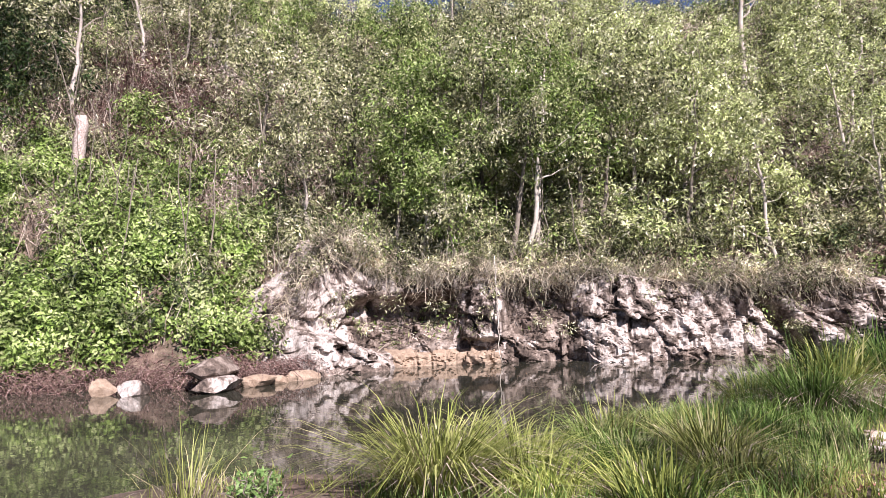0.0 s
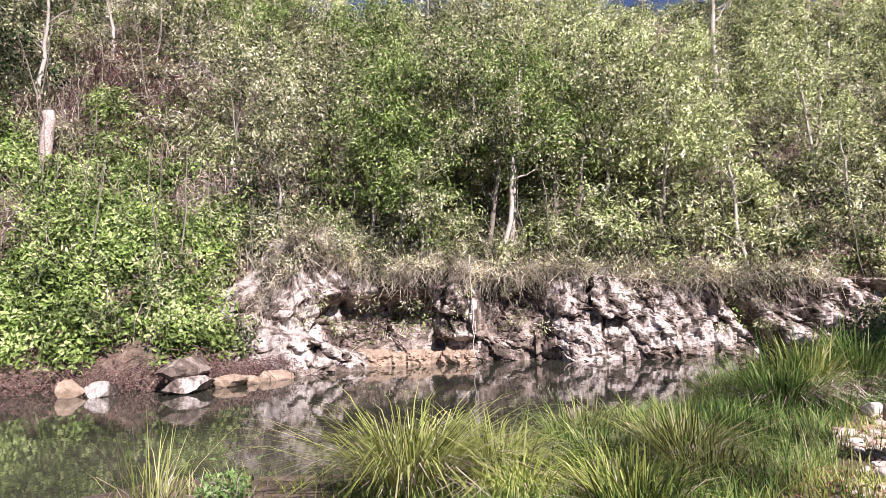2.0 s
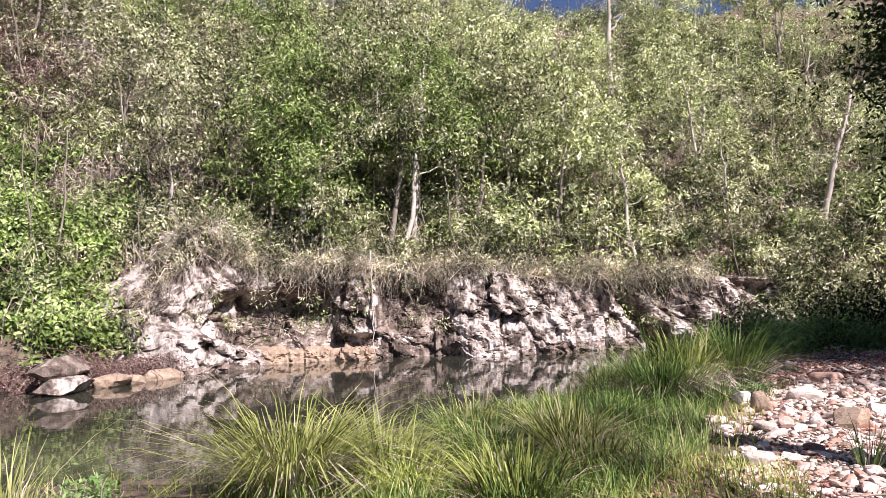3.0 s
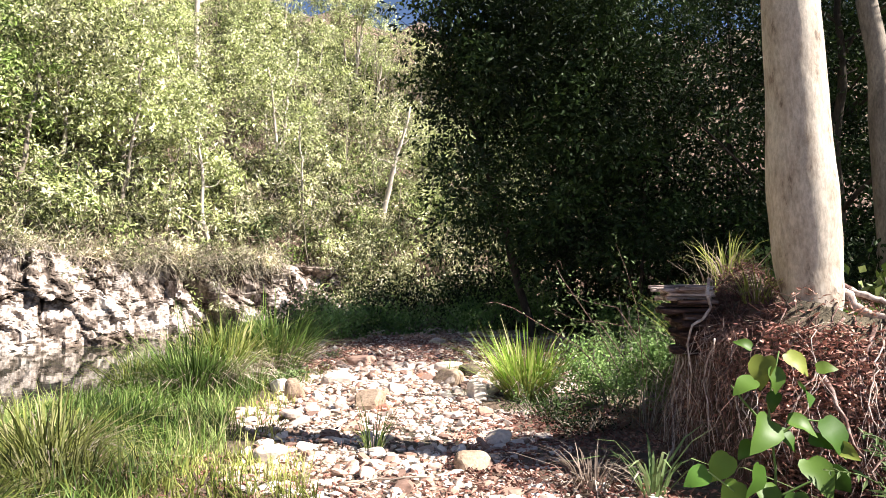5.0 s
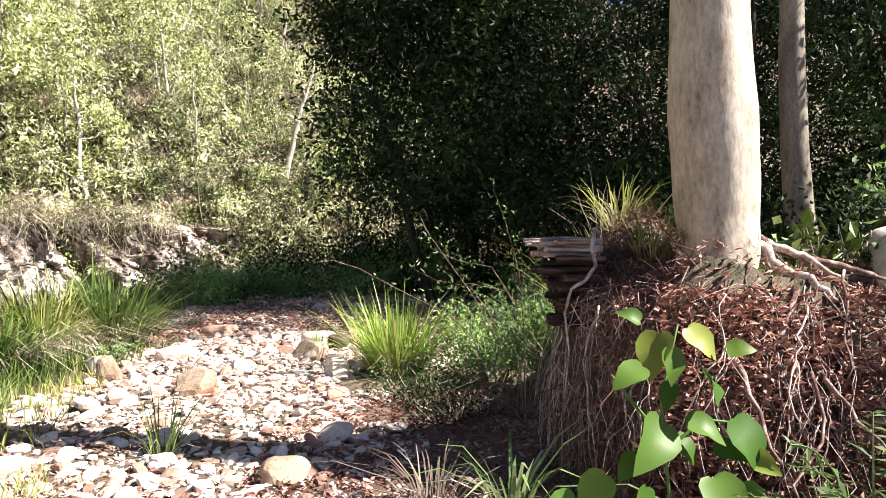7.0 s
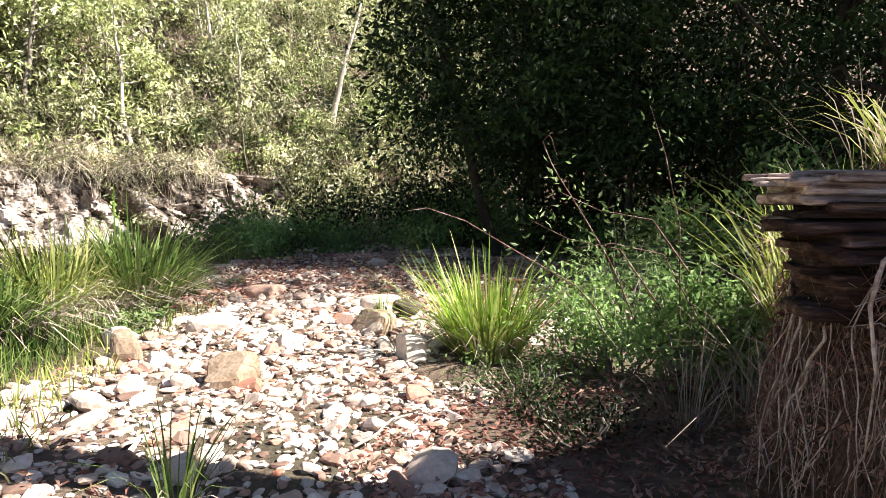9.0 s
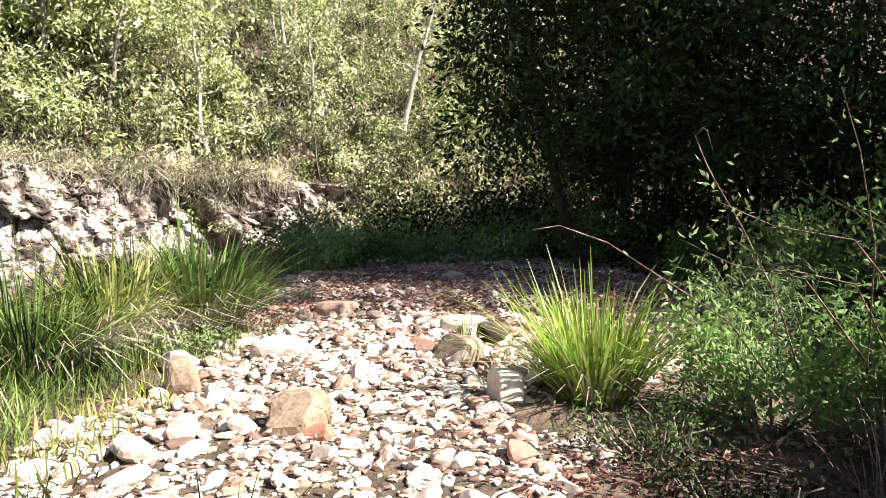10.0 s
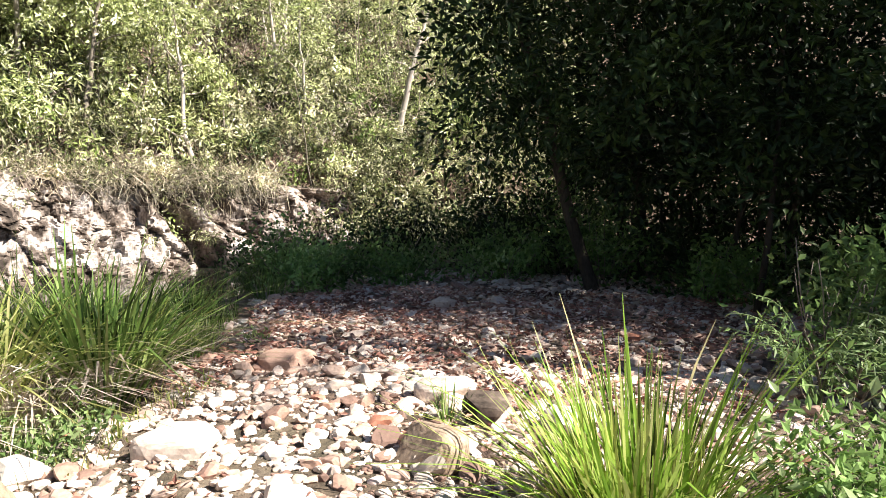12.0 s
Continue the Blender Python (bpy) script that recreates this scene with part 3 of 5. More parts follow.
def lush(c):
    d = far_side(c[:, 0], c[:, 1])
    edge = 15.5 + 1.2 * np.sin(c[:, 0])
    return (c[:, 1] < edge) & (d > 0.8) & (d < 13 + 2 * np.sin(c[:, 1])) & (fbm(c * 0.4 + 31, 2) > 0.37)


def scrubby(c):
    return ~lush(c) & (fbm(c * 0.18, 3) > 0.40)


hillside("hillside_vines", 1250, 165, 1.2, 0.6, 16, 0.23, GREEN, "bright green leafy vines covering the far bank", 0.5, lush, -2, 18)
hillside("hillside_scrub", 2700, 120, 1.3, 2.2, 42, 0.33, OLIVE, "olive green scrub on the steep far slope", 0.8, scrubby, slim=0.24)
hillside("hazed_scrub", 2300, 115, 1.35, 2.6, 44, 0.34, YELLOW, "yellowish green scrub lightened for sun haze on the far slope", 0.9, lambda c: (c[:, 1] > 24) & (fbm(c * 0.2 + 5, 3) > 0.42), 20, 62, slim=0.26)
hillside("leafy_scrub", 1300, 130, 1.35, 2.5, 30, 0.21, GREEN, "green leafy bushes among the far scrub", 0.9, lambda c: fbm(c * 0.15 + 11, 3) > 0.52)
hillside("dry_scrub", 2000, 85, 1.35, 2.0, 38, 0.40, DRY, "dry grey brown scrub on the far slope", 0.7, lambda c: ~lush(c) & (fbm(c * 0.22 + 21, 3) > 0.45), slim=0.13)

hillside("cliff_edge_scrub", 620, 110, 1.0, 2.5, 7.0, 0.24, OLIVE, "olive scrub along the top of the cliff", 0.7, lambda c: c[:, 1] > 15, 14, 42, slim=0.3)
# Dark clumps strewn by noise imitate shadowed gaps in the slope
hillside("dark_scrub", 1000, 110, 1.3, 2.0, 36, 0.26, DEEP, "dark green shrubs standing in for shaded gaps on the far slope", 0.7, lambda c: fbm(c * 0.21 + 41, 3) > 0.49, slim=0.4)
c = hill_points(420, 3.0, 34)
s = Soup()
for p in c:
    high = rng.uniform(2.5, 7.0)
    tube(s, wander(p - np.array([0, 0, 0.3]), p + np.array([rng.normal() * 0.16 * high, rng.normal() * 0.16 * high, high]), 8, 0.07), np.linspace(1.0, 0.35, 8) * rng.uniform(0.025, 0.065), 5)
tagged(part("slender_stems", s, BARK_GREY), "slender grey stems standing among the far scrub", "stems", kind="stuff")
c = np.array([-42.0, 16.2, 0.0]) + rng.normal(size=(1500, 3)) * np.array([1.9, 1.7, 0])
c[:, 2] = land(c[:, 0], c[:, 1]) + rng.uniform(0.2, 2.0, len(c))
s = Soup()
stalks(s, c, c + np.column_stack([rng.normal(0.7, 0.5, len(c)), rng.normal(-0.3, 0.5, len(c)), rng.normal(-0.9, 0.5, len(c))]), rng.uniform(0.02, 0.06, len(c)), 0.2)
tagged(part("slope_roots", s, ROOTLET, smooth=False), "reddish brown dead stems and roots on the bare slope", "roots", kind="stuff")
ob = thing("dead_tree", (-45.5, 18.8, land_at(-45.5, 18.8)), "fallen grey dead tree with branches fanned over the slope", "dead tree")
o = np.array([-45.5, 18.8, land_at(-45.5, 18.8)])
for k in range(34):
    ex, ey = -45.5 + rng.normal(2.4, 1.3), 18.8 + rng.normal(-0.6, 2.6)
    s = Soup()
    tube(s, wander((0, 0, 1.9), np.array([ex, ey, land_at(ex, ey) + rng.uniform(0.8, 1.8)]) - o, 8, 0.09), np.linspace(0.07, 0.02, 8), 5)
    part("branch", s, BARK_WHITE if k % 3 == 0 else BARK_GREY, ob)
c = hill_points(21000, 1.5, 38)
c = c[fbm(c * 0.25 + 3, 3) > 0.42]
tip = c + np.column_stack([rng.normal(size=len(c)) * 0.45, rng.normal(size=len(c)) * 0.45, rng.uniform(0.3, 2.4, len(c))])
s = Soup()
stalks(s, c, tip, rng.uniform(0.02, 0.055, len(c)), 0.18)
tagged(part("dry_brush", s, DRY, smooth=False), "dry grey brown brushwood and dead grass on the slope", "brushwood", kind="stuff")


# ---- trees ----
def crown_of(limb_ends, per, spread, leaf, mat, parent, rg, label=""):
    s = Soup()
    c = np.repeat(np.array(limb_ends), 5, 0)
    c = c + rg.normal(size=c.shape) * spread * np.array([0.8, 0.8, 0.55])
    p, d = clump_cloud(c, rg.uniform(0.3, 0.75, len(c)) * spread, per, rg, 0.7)
    leaves(s, p, d + np.array([0, 0, -0.25]) + rg.normal(size=p.shape) * 0.7, rg.uniform(0.7, 1.3, len(p)) * leaf, rg.uniform(0.35, 0.5, len(p)) * leaf, rg, d + np.array([0.1, 0, 0.35]))
    return part("crown", s, mat, parent, label, smooth=False)


def tree(name, at, height, radius, lean, seed, bark, leaf_mat, label, per=60, spread=1.0, leaf=0.18, first=0.4, limbs=7, reach=0.35, group=""):
    rg = np.random.default_rng(seed)
    ob = thing(name, at, label, "tree", group)
    top = np.array([lean[0], lean[1], height])
    spine = wander((0, 0, -0.4), top, 12, radius * 0.55, rg)
    rad = radius * np.linspace(1.0, 0.25, 12) ** 0.9
    rad[0] *= 1.35
    s = Soup()
    tube(s, spine, rad, 9, 0.04, rg)
    part("trunk", s, bark, ob)
    ends = [spine[-1]]
    for k in range(limbs):
        t = rg.uniform(first, 0.95)
        i = t * 11
        b = spine[int(i)] * (1 - i % 1) + spine[min(int(i) + 1, 11)] * (i % 1)
        a = rg.uniform(0, 2 * math.pi)
        ln = height * reach * rg.uniform(0.5, 1.0) * (1.15 - 0.5 * t)
        e = b + np.array([math.cos(a), math.sin(a), rg.uniform(0.3, 1.0)]) * ln
        path = wander(b, e, 7, ln * 0.05, rg)
        s = Soup()
        r0 = radius * (1 - 0.7 * t) * 0.5
        tube(s, path, np.linspace(r0, r0 * 0.25, 7), 6, 0.05, rg)
        part("limb", s, bark, ob)
        ends += [path[-1], path[4]]
    if per:
        crown_of(ends, per, spread, leaf, leaf_mat, ob, rg)
    return ob


def hill_tree(x, y, height, radius, lean, seed, bark, mat, label, **more):
    return tree("hill_tree", (x, y, land_at(x, y)), height, radius, lean, seed, bark, mat, label, group="trees on the far slope", **more)


hill_tree(-18.4, 45.2, 13.0, 0.24, (0.8, 0.2), 31, BARK_WHITE, YELLOW, "tall white-barked tree with a forked trunk on the slope", per=10, first=0.55, limbs=4, reach=0.3)
hill_tree(-12.0, 42.6, 8.5, 0.16, (1.6, 0.3), 32, BARK_WHITE, YELLOW, "leaning white-barked tree on the slope", per=25, limbs=5)
hill_tree(-5.2, 41.8, 8.0, 0.20, (1.9, 0.3), 33, BARK_WHITE, YELLOW, "leaning white-barked tree above the scrub", per=25, limbs=5)
hill_tree(-22.6, 26.4, 8.0, 0.17, (1.4, 1.0), 34, BARK_GREY, OLIVE, "slender grey tree with thin leaves above the cliff")
hill_tree(-26.0, 23.5, 7.0, 0.13, (0.3, 0.2), 35, BARK_PALE, GREEN, "slender pale tree with green crown above the cliff")
hill_tree(-20.6, 29.4, 8.5, 0.15, (0.9, 0.8), 36, BARK_GREY, GREEN, "slender grey tree with green crown above the cliff")
for k, (x, y, h, mat) in enumerate(((-27.0, 22.6, 9.0, GREEN), (-24.6, 26.0, 10.0, OLIVE), (-22.0, 28.0, 10.0, GREEN), (-27.5, 25.5, 10.5, GREEN), (-30.0, 21.5, 9.0, OLIVE), (-26.5, 29.5, 10.0, OLIVE),
                                     (-19.5, 30.5, 9.0, OLIVE), (-33.0, 27.0, 10.0, GREEN), (-29.5, 33.0, 10.0, OLIVE), (-35.0, 19.0, 8.0, OLIVE), (-23.5, 33.5, 9.0, YELLOW), (-17.0, 34.0, 8.0, YELLOW))):
    hill_tree(x, y, h, 0.13, (0.8, 0.5), 800 + k, (BARK_GREY, BARK_DARK, BARK_WHITE)[k % 3], mat, "leafy slender tree rising above the cliff", per=48, limbs=9, spread=1.35, leaf=0.24, first=0.35, reach=0.3)
# Near-black leaves here colour in the shade of the upper slope
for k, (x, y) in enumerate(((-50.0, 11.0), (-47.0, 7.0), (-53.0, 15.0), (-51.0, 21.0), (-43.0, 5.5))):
    hill_tree(x, y, 9.0, 0.16, (0.4, 0.2), 830 + k, BARK_DARK, DARK, "leafy tree coloured dark for the shaded upper slope", per=50, limbs=10, spread=1.5, leaf=0.3, first=0.15, reach=0.35)
KINDS = [(BARK_GREY, BARK_PALE, BARK_WHITE)[k % 3] for k in range(9)]
rg = np.random.default_rng(99)
stock = {}
placed = 0
while placed < 74:
    x, y = rg.uniform(-50, 2), rg.uniform(6, 58)
    d = far_side(np.array([x]), np.array([y]))[0]
    if not (3.2 < d < 34 and (y > 17 or d > 12)):
        continue
    k = placed % 9
    # trees beyond y 30 take the leaf lightened to imitate haze
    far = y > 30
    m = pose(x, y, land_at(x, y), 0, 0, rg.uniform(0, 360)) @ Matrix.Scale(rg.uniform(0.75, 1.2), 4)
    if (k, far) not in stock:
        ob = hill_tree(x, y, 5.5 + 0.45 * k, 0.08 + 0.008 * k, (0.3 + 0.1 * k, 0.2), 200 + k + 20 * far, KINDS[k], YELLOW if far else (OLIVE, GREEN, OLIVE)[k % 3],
                       ("slender grey tree among the scrub", "slender pale tree among the scrub", "thin white-barked tree among the scrub")[k % 3], per=28, limbs=7, spread=0.95, leaf=0.24)
        stock[k, far] = ob
    else:
        copy_thing(stock[k, far], m)
    placed += 1


n = 6500
u = rng.uniform(0, 1, n)
top = np.array([(-25.4, 15.0), (-25.0, 19.3), (-21.9, 23.8), (-17.6, 28.0), (-13.2, 31.6), (-9.6, 35.4)])
c = np.column_stack([np.interp(u, np.linspace(0, 1, 6), top[:, 0]), np.interp(u, np.linspace(0, 1, 6), top[:, 1])]) + rng.normal(size=(n, 2)) * 0.55
c = np.column_stack([c, np.maximum(land(c[:, 0], c[:, 1]), cliff_top(c[:, 1] - 0.8) - 0.1) + rng.uniform(-0.1, 0.4, n)])
tip = c + np.column_stack([rng.normal(0.5, 0.4, n), rng.normal(-0.4, 0.4, n), rng.normal(-0.3, 0.6, n)])
s = Soup()
stalks(s, c, tip, rng.uniform(0.015, 0.04, n), 0.15)
tagged(part("cliff_grass", s, STRAW, smooth=False), "dry grass and dead stems hanging over the cliff's edge", "grass", kind="stuff")
c = c[rng.random(n) < 0.03]
p, d = clump_cloud(c, rng.uniform(0.35, 0.8, len(c)), 70)
s = Soup()
leaves(s, p, d + rng.normal(size=p.shape) * 0.8, rng.uniform(0.10, 0.22, len(p)), rng.uniform(0.05, 0.1, len(p)), face=d + np.array([0.15, 0, 0.35]))
tagged(part("cliff_scrub", s, OLIVE, smooth=False), "olive scrub leaning over the cliff's edge", "shrubs", kind="stuff")


n = 26
u = rng.uniform(0.1, 1, n)
c = np.column_stack([np.interp(u, np.linspace(0, 1, 6), top[:, 0]), np.interp(u, np.linspace(0, 1, 6), top[:, 1])]) + np.array([0.95, -0.75]) * rng.uniform(0.6, 1.5, (n, 1))
c = np.column_stack([c, rng.uniform(0.2, 2.8, n)])
p, d = clump_cloud(c, rng.uniform(0.2, 0.55, n), 70)
s = Soup()
leaves(s, p, d + rng.normal(size=p.shape) * 0.6 + np.array([0, 0, -0.6]), rng.uniform(0.12, 0.3, len(p)), rng.uniform(0.03, 0.06, len(p)))
tagged(part("cliff_plants", s, OLIVE, smooth=False), "small grey green plants growing from the cliff's cracks", "plants", kind="stuff")


def dead_trunk(at, top, radius, bark, label, seed):
    """A broken trunk without limbs, jagged at its top."""
    rg = np.random.default_rng(seed)
    s = Soup()
    p = wander((0, 0, -0.6), top, 9, 0.06, rg)
    tube(s, p, np.linspace(radius, radius * 0.75, 9), 10, 0.07, rg)
    ob = part("dead_tree", s, bark)
    ob.location = (at[0], at[1], land_at(at[0], at[1]))
    return tagged(ob, label, "dead tree", "dead trunks on the far slope")


dead_trunk((-36.8, 9.4), (0.15, 0.3, 3.5), 0.38, ROOT_PALE, "broken pinkish dead trunk standing among the vines", 1)
dead_trunk((-46.5, 20.2), (0.9, 1.2, 4.0), 0.28, BARK_WHITE, "pale leaning dead trunk above dry branches", 2)
dead_trunk((-42.2, 22.8), (1.4, 2.2, 4.6), 0.3, BARK_GREY, "grey leaning dead trunk on the slope", 3)
dead_trunk((-29.5, 31.5), (3.0, 3.4, 3.2), 0.16, BARK_DARK, "dark slanting dead branch among the trees", 4)
n = 5200
c = np.column_stack([rng.normal(-43, 4.5, n), rng.normal(15.5, 4.0, n)])
c = np.column_stack([c, land(c[:, 0], c[:, 1])])
tip = c + np.column_stack([rng.normal(size=n) * 0.9 + 0.5, rng.normal(size=n) * 0.8, rng.uniform(0.1, 1.3, n)])
s = Soup()
stalks(s, c, tip, rng.uniform(0.02, 0.06, n), 0.12)
tagged(part("dead_branches", s, ROOT, smooth=False), "tangle of reddish dry dead branches on the slope", "branches", kind="stuff")
n = 2600
u = rng.uniform(0, 1, n)
c = np.column_stack([np.interp(u, [0, 0.35, 0.6, 1], [-29.5, -25.0, -22.2, -22.9]), np.interp(u, [0, 0.35, 0.6, 1], [2.5, 8.2, 11.0, 15.2])])
c = c + rng.normal(size=c.shape) * 0.35 - np.array([0.4, 0])
c = np.column_stack([c, np.maximum(land(c[:, 0], c[:, 1]), WATER_LEVEL) + rng.uniform(0.0, 0.8, n)])
tip = c + np.column_stack([rng.uniform(-0.1, 0.6, n), rng.normal(size=n) * 0.3, rng.uniform(-0.6, 0.2, n)])
s = Soup()
stalks(s, c, tip, rng.uniform(0.015, 0.05, n), 0.15)
tagged(part("bank_roots", s, ROOT, smooth=False), "reddish roots and dead grass hanging at the far waterline", "roots", kind="stuff")
for k, (x, y, z0, z1) in enumerate(((-19.6, 22.6, 4.0, -0.8),)):
    s = Soup()
    tube(s, wander((-1.0, 0.8, z0), (0, 0, z1), 14, 0.05), np.linspace(0.03, 0.018, 14), 5)
    ob = part("hanging_vine", s, BARK_PALE)
    ob.location = (x, y, 0)
    tagged(ob, "thin pale liana hanging over the cliff", "vine", "lianas on the cliff")


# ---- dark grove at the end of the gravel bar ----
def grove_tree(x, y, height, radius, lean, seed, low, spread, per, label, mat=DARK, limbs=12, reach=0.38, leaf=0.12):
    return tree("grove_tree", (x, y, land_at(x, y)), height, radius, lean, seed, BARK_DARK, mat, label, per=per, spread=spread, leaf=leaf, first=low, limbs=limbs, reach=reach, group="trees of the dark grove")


# Unseen trees at x 13.0 and 16.0 are heightened to shade the grove
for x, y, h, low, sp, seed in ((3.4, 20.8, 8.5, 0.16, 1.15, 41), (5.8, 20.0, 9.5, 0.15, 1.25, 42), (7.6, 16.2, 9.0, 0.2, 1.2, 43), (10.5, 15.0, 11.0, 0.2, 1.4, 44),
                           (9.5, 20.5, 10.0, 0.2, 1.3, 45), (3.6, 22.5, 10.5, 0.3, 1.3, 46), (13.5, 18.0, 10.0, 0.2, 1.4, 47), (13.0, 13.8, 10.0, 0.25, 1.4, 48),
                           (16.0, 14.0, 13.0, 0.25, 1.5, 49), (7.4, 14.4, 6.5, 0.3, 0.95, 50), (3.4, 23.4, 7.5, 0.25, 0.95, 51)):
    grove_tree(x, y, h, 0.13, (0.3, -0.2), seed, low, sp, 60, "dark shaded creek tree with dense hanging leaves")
grove_tree(2.5, 18.6, 9.0, 0.11, (-2.7, -0.4), 52, 0.55, 0.6, 26, "leaning creek tree with thin hanging leaves over the gravel", DEEP, 7, 0.2, 0.13)
s = Soup()
base = np.column_stack([rng.uniform(3, 16, 24), rng.uniform(17, 27, 24)])
base = np.column_stack([base, land(base[:, 0], base[:, 1]) - 0.1])
for b in base:
    tube(s, wander(b, b + np.array([rng.normal() * 0.4, rng.normal() * 0.4, rng.uniform(4, 8)]), 6, 0.08), np.linspace(0.05, 0.02, 6), 5)
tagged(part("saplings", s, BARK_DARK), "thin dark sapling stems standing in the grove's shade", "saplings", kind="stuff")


def thicket(name, n, box, radius, per, leaf, mat, label, keep):
    """A mass of leaf clumps in a stretch of ground."""
    lo, hi = np.array(box[0], float), np.array(box[1], float)
    c = lo + (hi - lo) * rng.random((n, 3))
    c = c[keep(c)]
    r = rng.uniform(0.5, 1.0, len(c)) * radius
    p, d = clump_cloud(c, r, per)
    p[:, 2] = np.maximum(p[:, 2], land(p[:, 0], p[:, 1]) + 0.03)
    s = Soup()
    leaves(s, p, d + np.array([0, 0, -0.3]) + rng.normal(size=p.shape) * 0.7, rng.uniform(0.7, 1.3, len(p)) * leaf, rng.uniform(0.4, 0.55, len(p)) * leaf)
    return tagged(part(name, s, mat, smooth=False), label, "foliage", kind="stuff")


def under_canopy(c):
    left = 0.38 + 0.3 * np.sin(c[:, 2] * 1.7) + 0.25 * np.sin(c[:, 2] * 4.1)
    low = 1.9 + 0.5 * np.sin(c[:, 0] * 1.3) - 0.16 * np.maximum(c[:, 0] - 4, 0)
    return (c[:, 0] > left - 0.09 * (c[:, 1] - 15)) & (fbm(c * 0.55 + 17, 2) > 0.38) & (c[:, 2] > low) & (c[:, 2] < 9.5 + np.sin(c[:, 0]) * 1.0)


# The near-black clumps carry part of the grove's shade as colour
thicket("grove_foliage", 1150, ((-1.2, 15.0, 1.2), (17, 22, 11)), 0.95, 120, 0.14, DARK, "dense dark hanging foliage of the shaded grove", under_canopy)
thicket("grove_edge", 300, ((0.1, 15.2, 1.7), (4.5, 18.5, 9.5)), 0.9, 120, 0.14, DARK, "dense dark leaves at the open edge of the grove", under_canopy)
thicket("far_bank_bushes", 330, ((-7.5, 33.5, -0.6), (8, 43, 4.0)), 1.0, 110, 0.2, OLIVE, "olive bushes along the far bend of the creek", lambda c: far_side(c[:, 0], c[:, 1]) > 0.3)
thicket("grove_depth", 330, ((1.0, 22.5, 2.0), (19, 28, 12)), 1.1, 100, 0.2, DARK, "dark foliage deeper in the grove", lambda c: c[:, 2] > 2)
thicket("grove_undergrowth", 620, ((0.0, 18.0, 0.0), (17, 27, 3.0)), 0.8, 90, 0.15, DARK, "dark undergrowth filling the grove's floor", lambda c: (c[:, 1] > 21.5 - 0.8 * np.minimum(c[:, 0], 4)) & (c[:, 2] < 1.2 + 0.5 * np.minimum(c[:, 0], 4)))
# Dark clumps imitate the shade lying in the upper slope's hollow
thicket("shade_toned_scrub", 260, ((-54, 6.5, 12), (-44.5, 12.5, 26)), 1.3, 90, 0.3, DEEP, "leafy scrub coloured dark for the shaded hollow of the slope", lambda c: np.abs(c[:, 2] - land(c[:, 0], c[:, 1]) - 1.0) < 1.2)
thicket("terrace_foliage", 210, ((9.5, 11.3, 2.0), (17, 16.5, 7.5)), 0.9, 100, 0.14, SHRUB, "half-lit green foliage above the wooded terrace", lambda c: c[:, 2] > 2.2)


def bush(x, y, radius, high, seed, mat, label, n=1400, leaf=0.09, group="bushes under the grove"):
    """Many bent stems from one foot, with leaves towards their ends."""
    rg = np.random.default_rng(seed)
    ob = thing("bush", (x, y, land_at(x, y)), label, "bush", group)
    k = 18
    a = rg.uniform(0, 2 * math.pi, k)
    r = radius * np.sqrt(rg.uniform(0.05, 1, k))
    tips = np.column_stack([np.cos(a) * r, np.sin(a) * r, high * (1 - 0.55 * (r / radius) ** 2) * rg.uniform(0.6, 1.05, k)])
    for t in tips:
        s = Soup()
        tube(s, wander((t[0] * 0.15, t[1] * 0.15, -0.1), t, 6, 0.03), np.linspace(0.012, 0.004, 6), 4)
        part("stem", s, BARK_GREY, ob)
    t = rg.integers(0, k, n)
    along = rg.uniform(0.35, 1.03, (n, 1))
    p = tips[t] * along + rg.normal(size=(n, 3)) * radius * 0.17
    p[:, 2] = np.maximum(p[:, 2], 0.02)
    s = Soup()
    leaves(s, p, rg.normal(size=(n, 3)) + np.array([0, 0, 0.3]), rg.uniform(0.7, 1.3, n) * leaf, rg.uniform(0.4, 0.6, n) * leaf, rg)
    part("foliage", s, mat, ob, smooth=False)
    return ob


# Leaf tone is picked per bush to imitate shade or dim light there
for k, (x, y, r, h) in enumerate(((-2.9, 19.5, 1.2, 1.5), (-1.4, 21.5, 1.3, 1.6), (0.4, 22.5, 1.4, 1.5), (2.2, 21.0, 1.3, 2.1), (4.2, 20.2, 1.2, 1.4), (-4.4, 22.5, 1.5, 1.6),
                                  (-3.2, 25.5, 1.8, 1.9), (-0.8, 26.5, 1.8, 2.1), (2.2, 27.0, 2.0, 2.2), (5.6, 16.6, 1.0, 1.2), (4.7, 13.6, 0.9, 1.5), (6.3, 14.8, 1.0, 1.4), (0.9, 19.6, 1.0, 1.0), (-0.9, 19.3, 1.0, 0.9), (2.6, 19.4, 1.1, 1.6), (4.0, 18.2, 1.0, 1.2), (5.0, 17.2, 1.0, 1.3), (-2.2, 18.2, 0.9, 0.9), (-5.0, 29.0, 1.6, 1.7), (-3.2, 31.0, 1.8, 2.0), (-6.0, 26.0, 1.2, 1.5))):
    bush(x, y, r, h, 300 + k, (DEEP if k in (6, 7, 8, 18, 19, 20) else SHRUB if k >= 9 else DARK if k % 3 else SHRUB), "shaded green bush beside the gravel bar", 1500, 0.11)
for k in range(9):
    rg = np.random.default_rng(340 + k)
    x, y = rg.uniform(7, 15), rg.uniform(7, 13.5)
    bush(x, y, rg.uniform(0.6, 1.1), rg.uniform(0.7, 1.6), 350 + k, DARK if k % 2 else SHRUB, "low green bush on the wooded terrace", 900, 0.11, "bushes on the terrace")


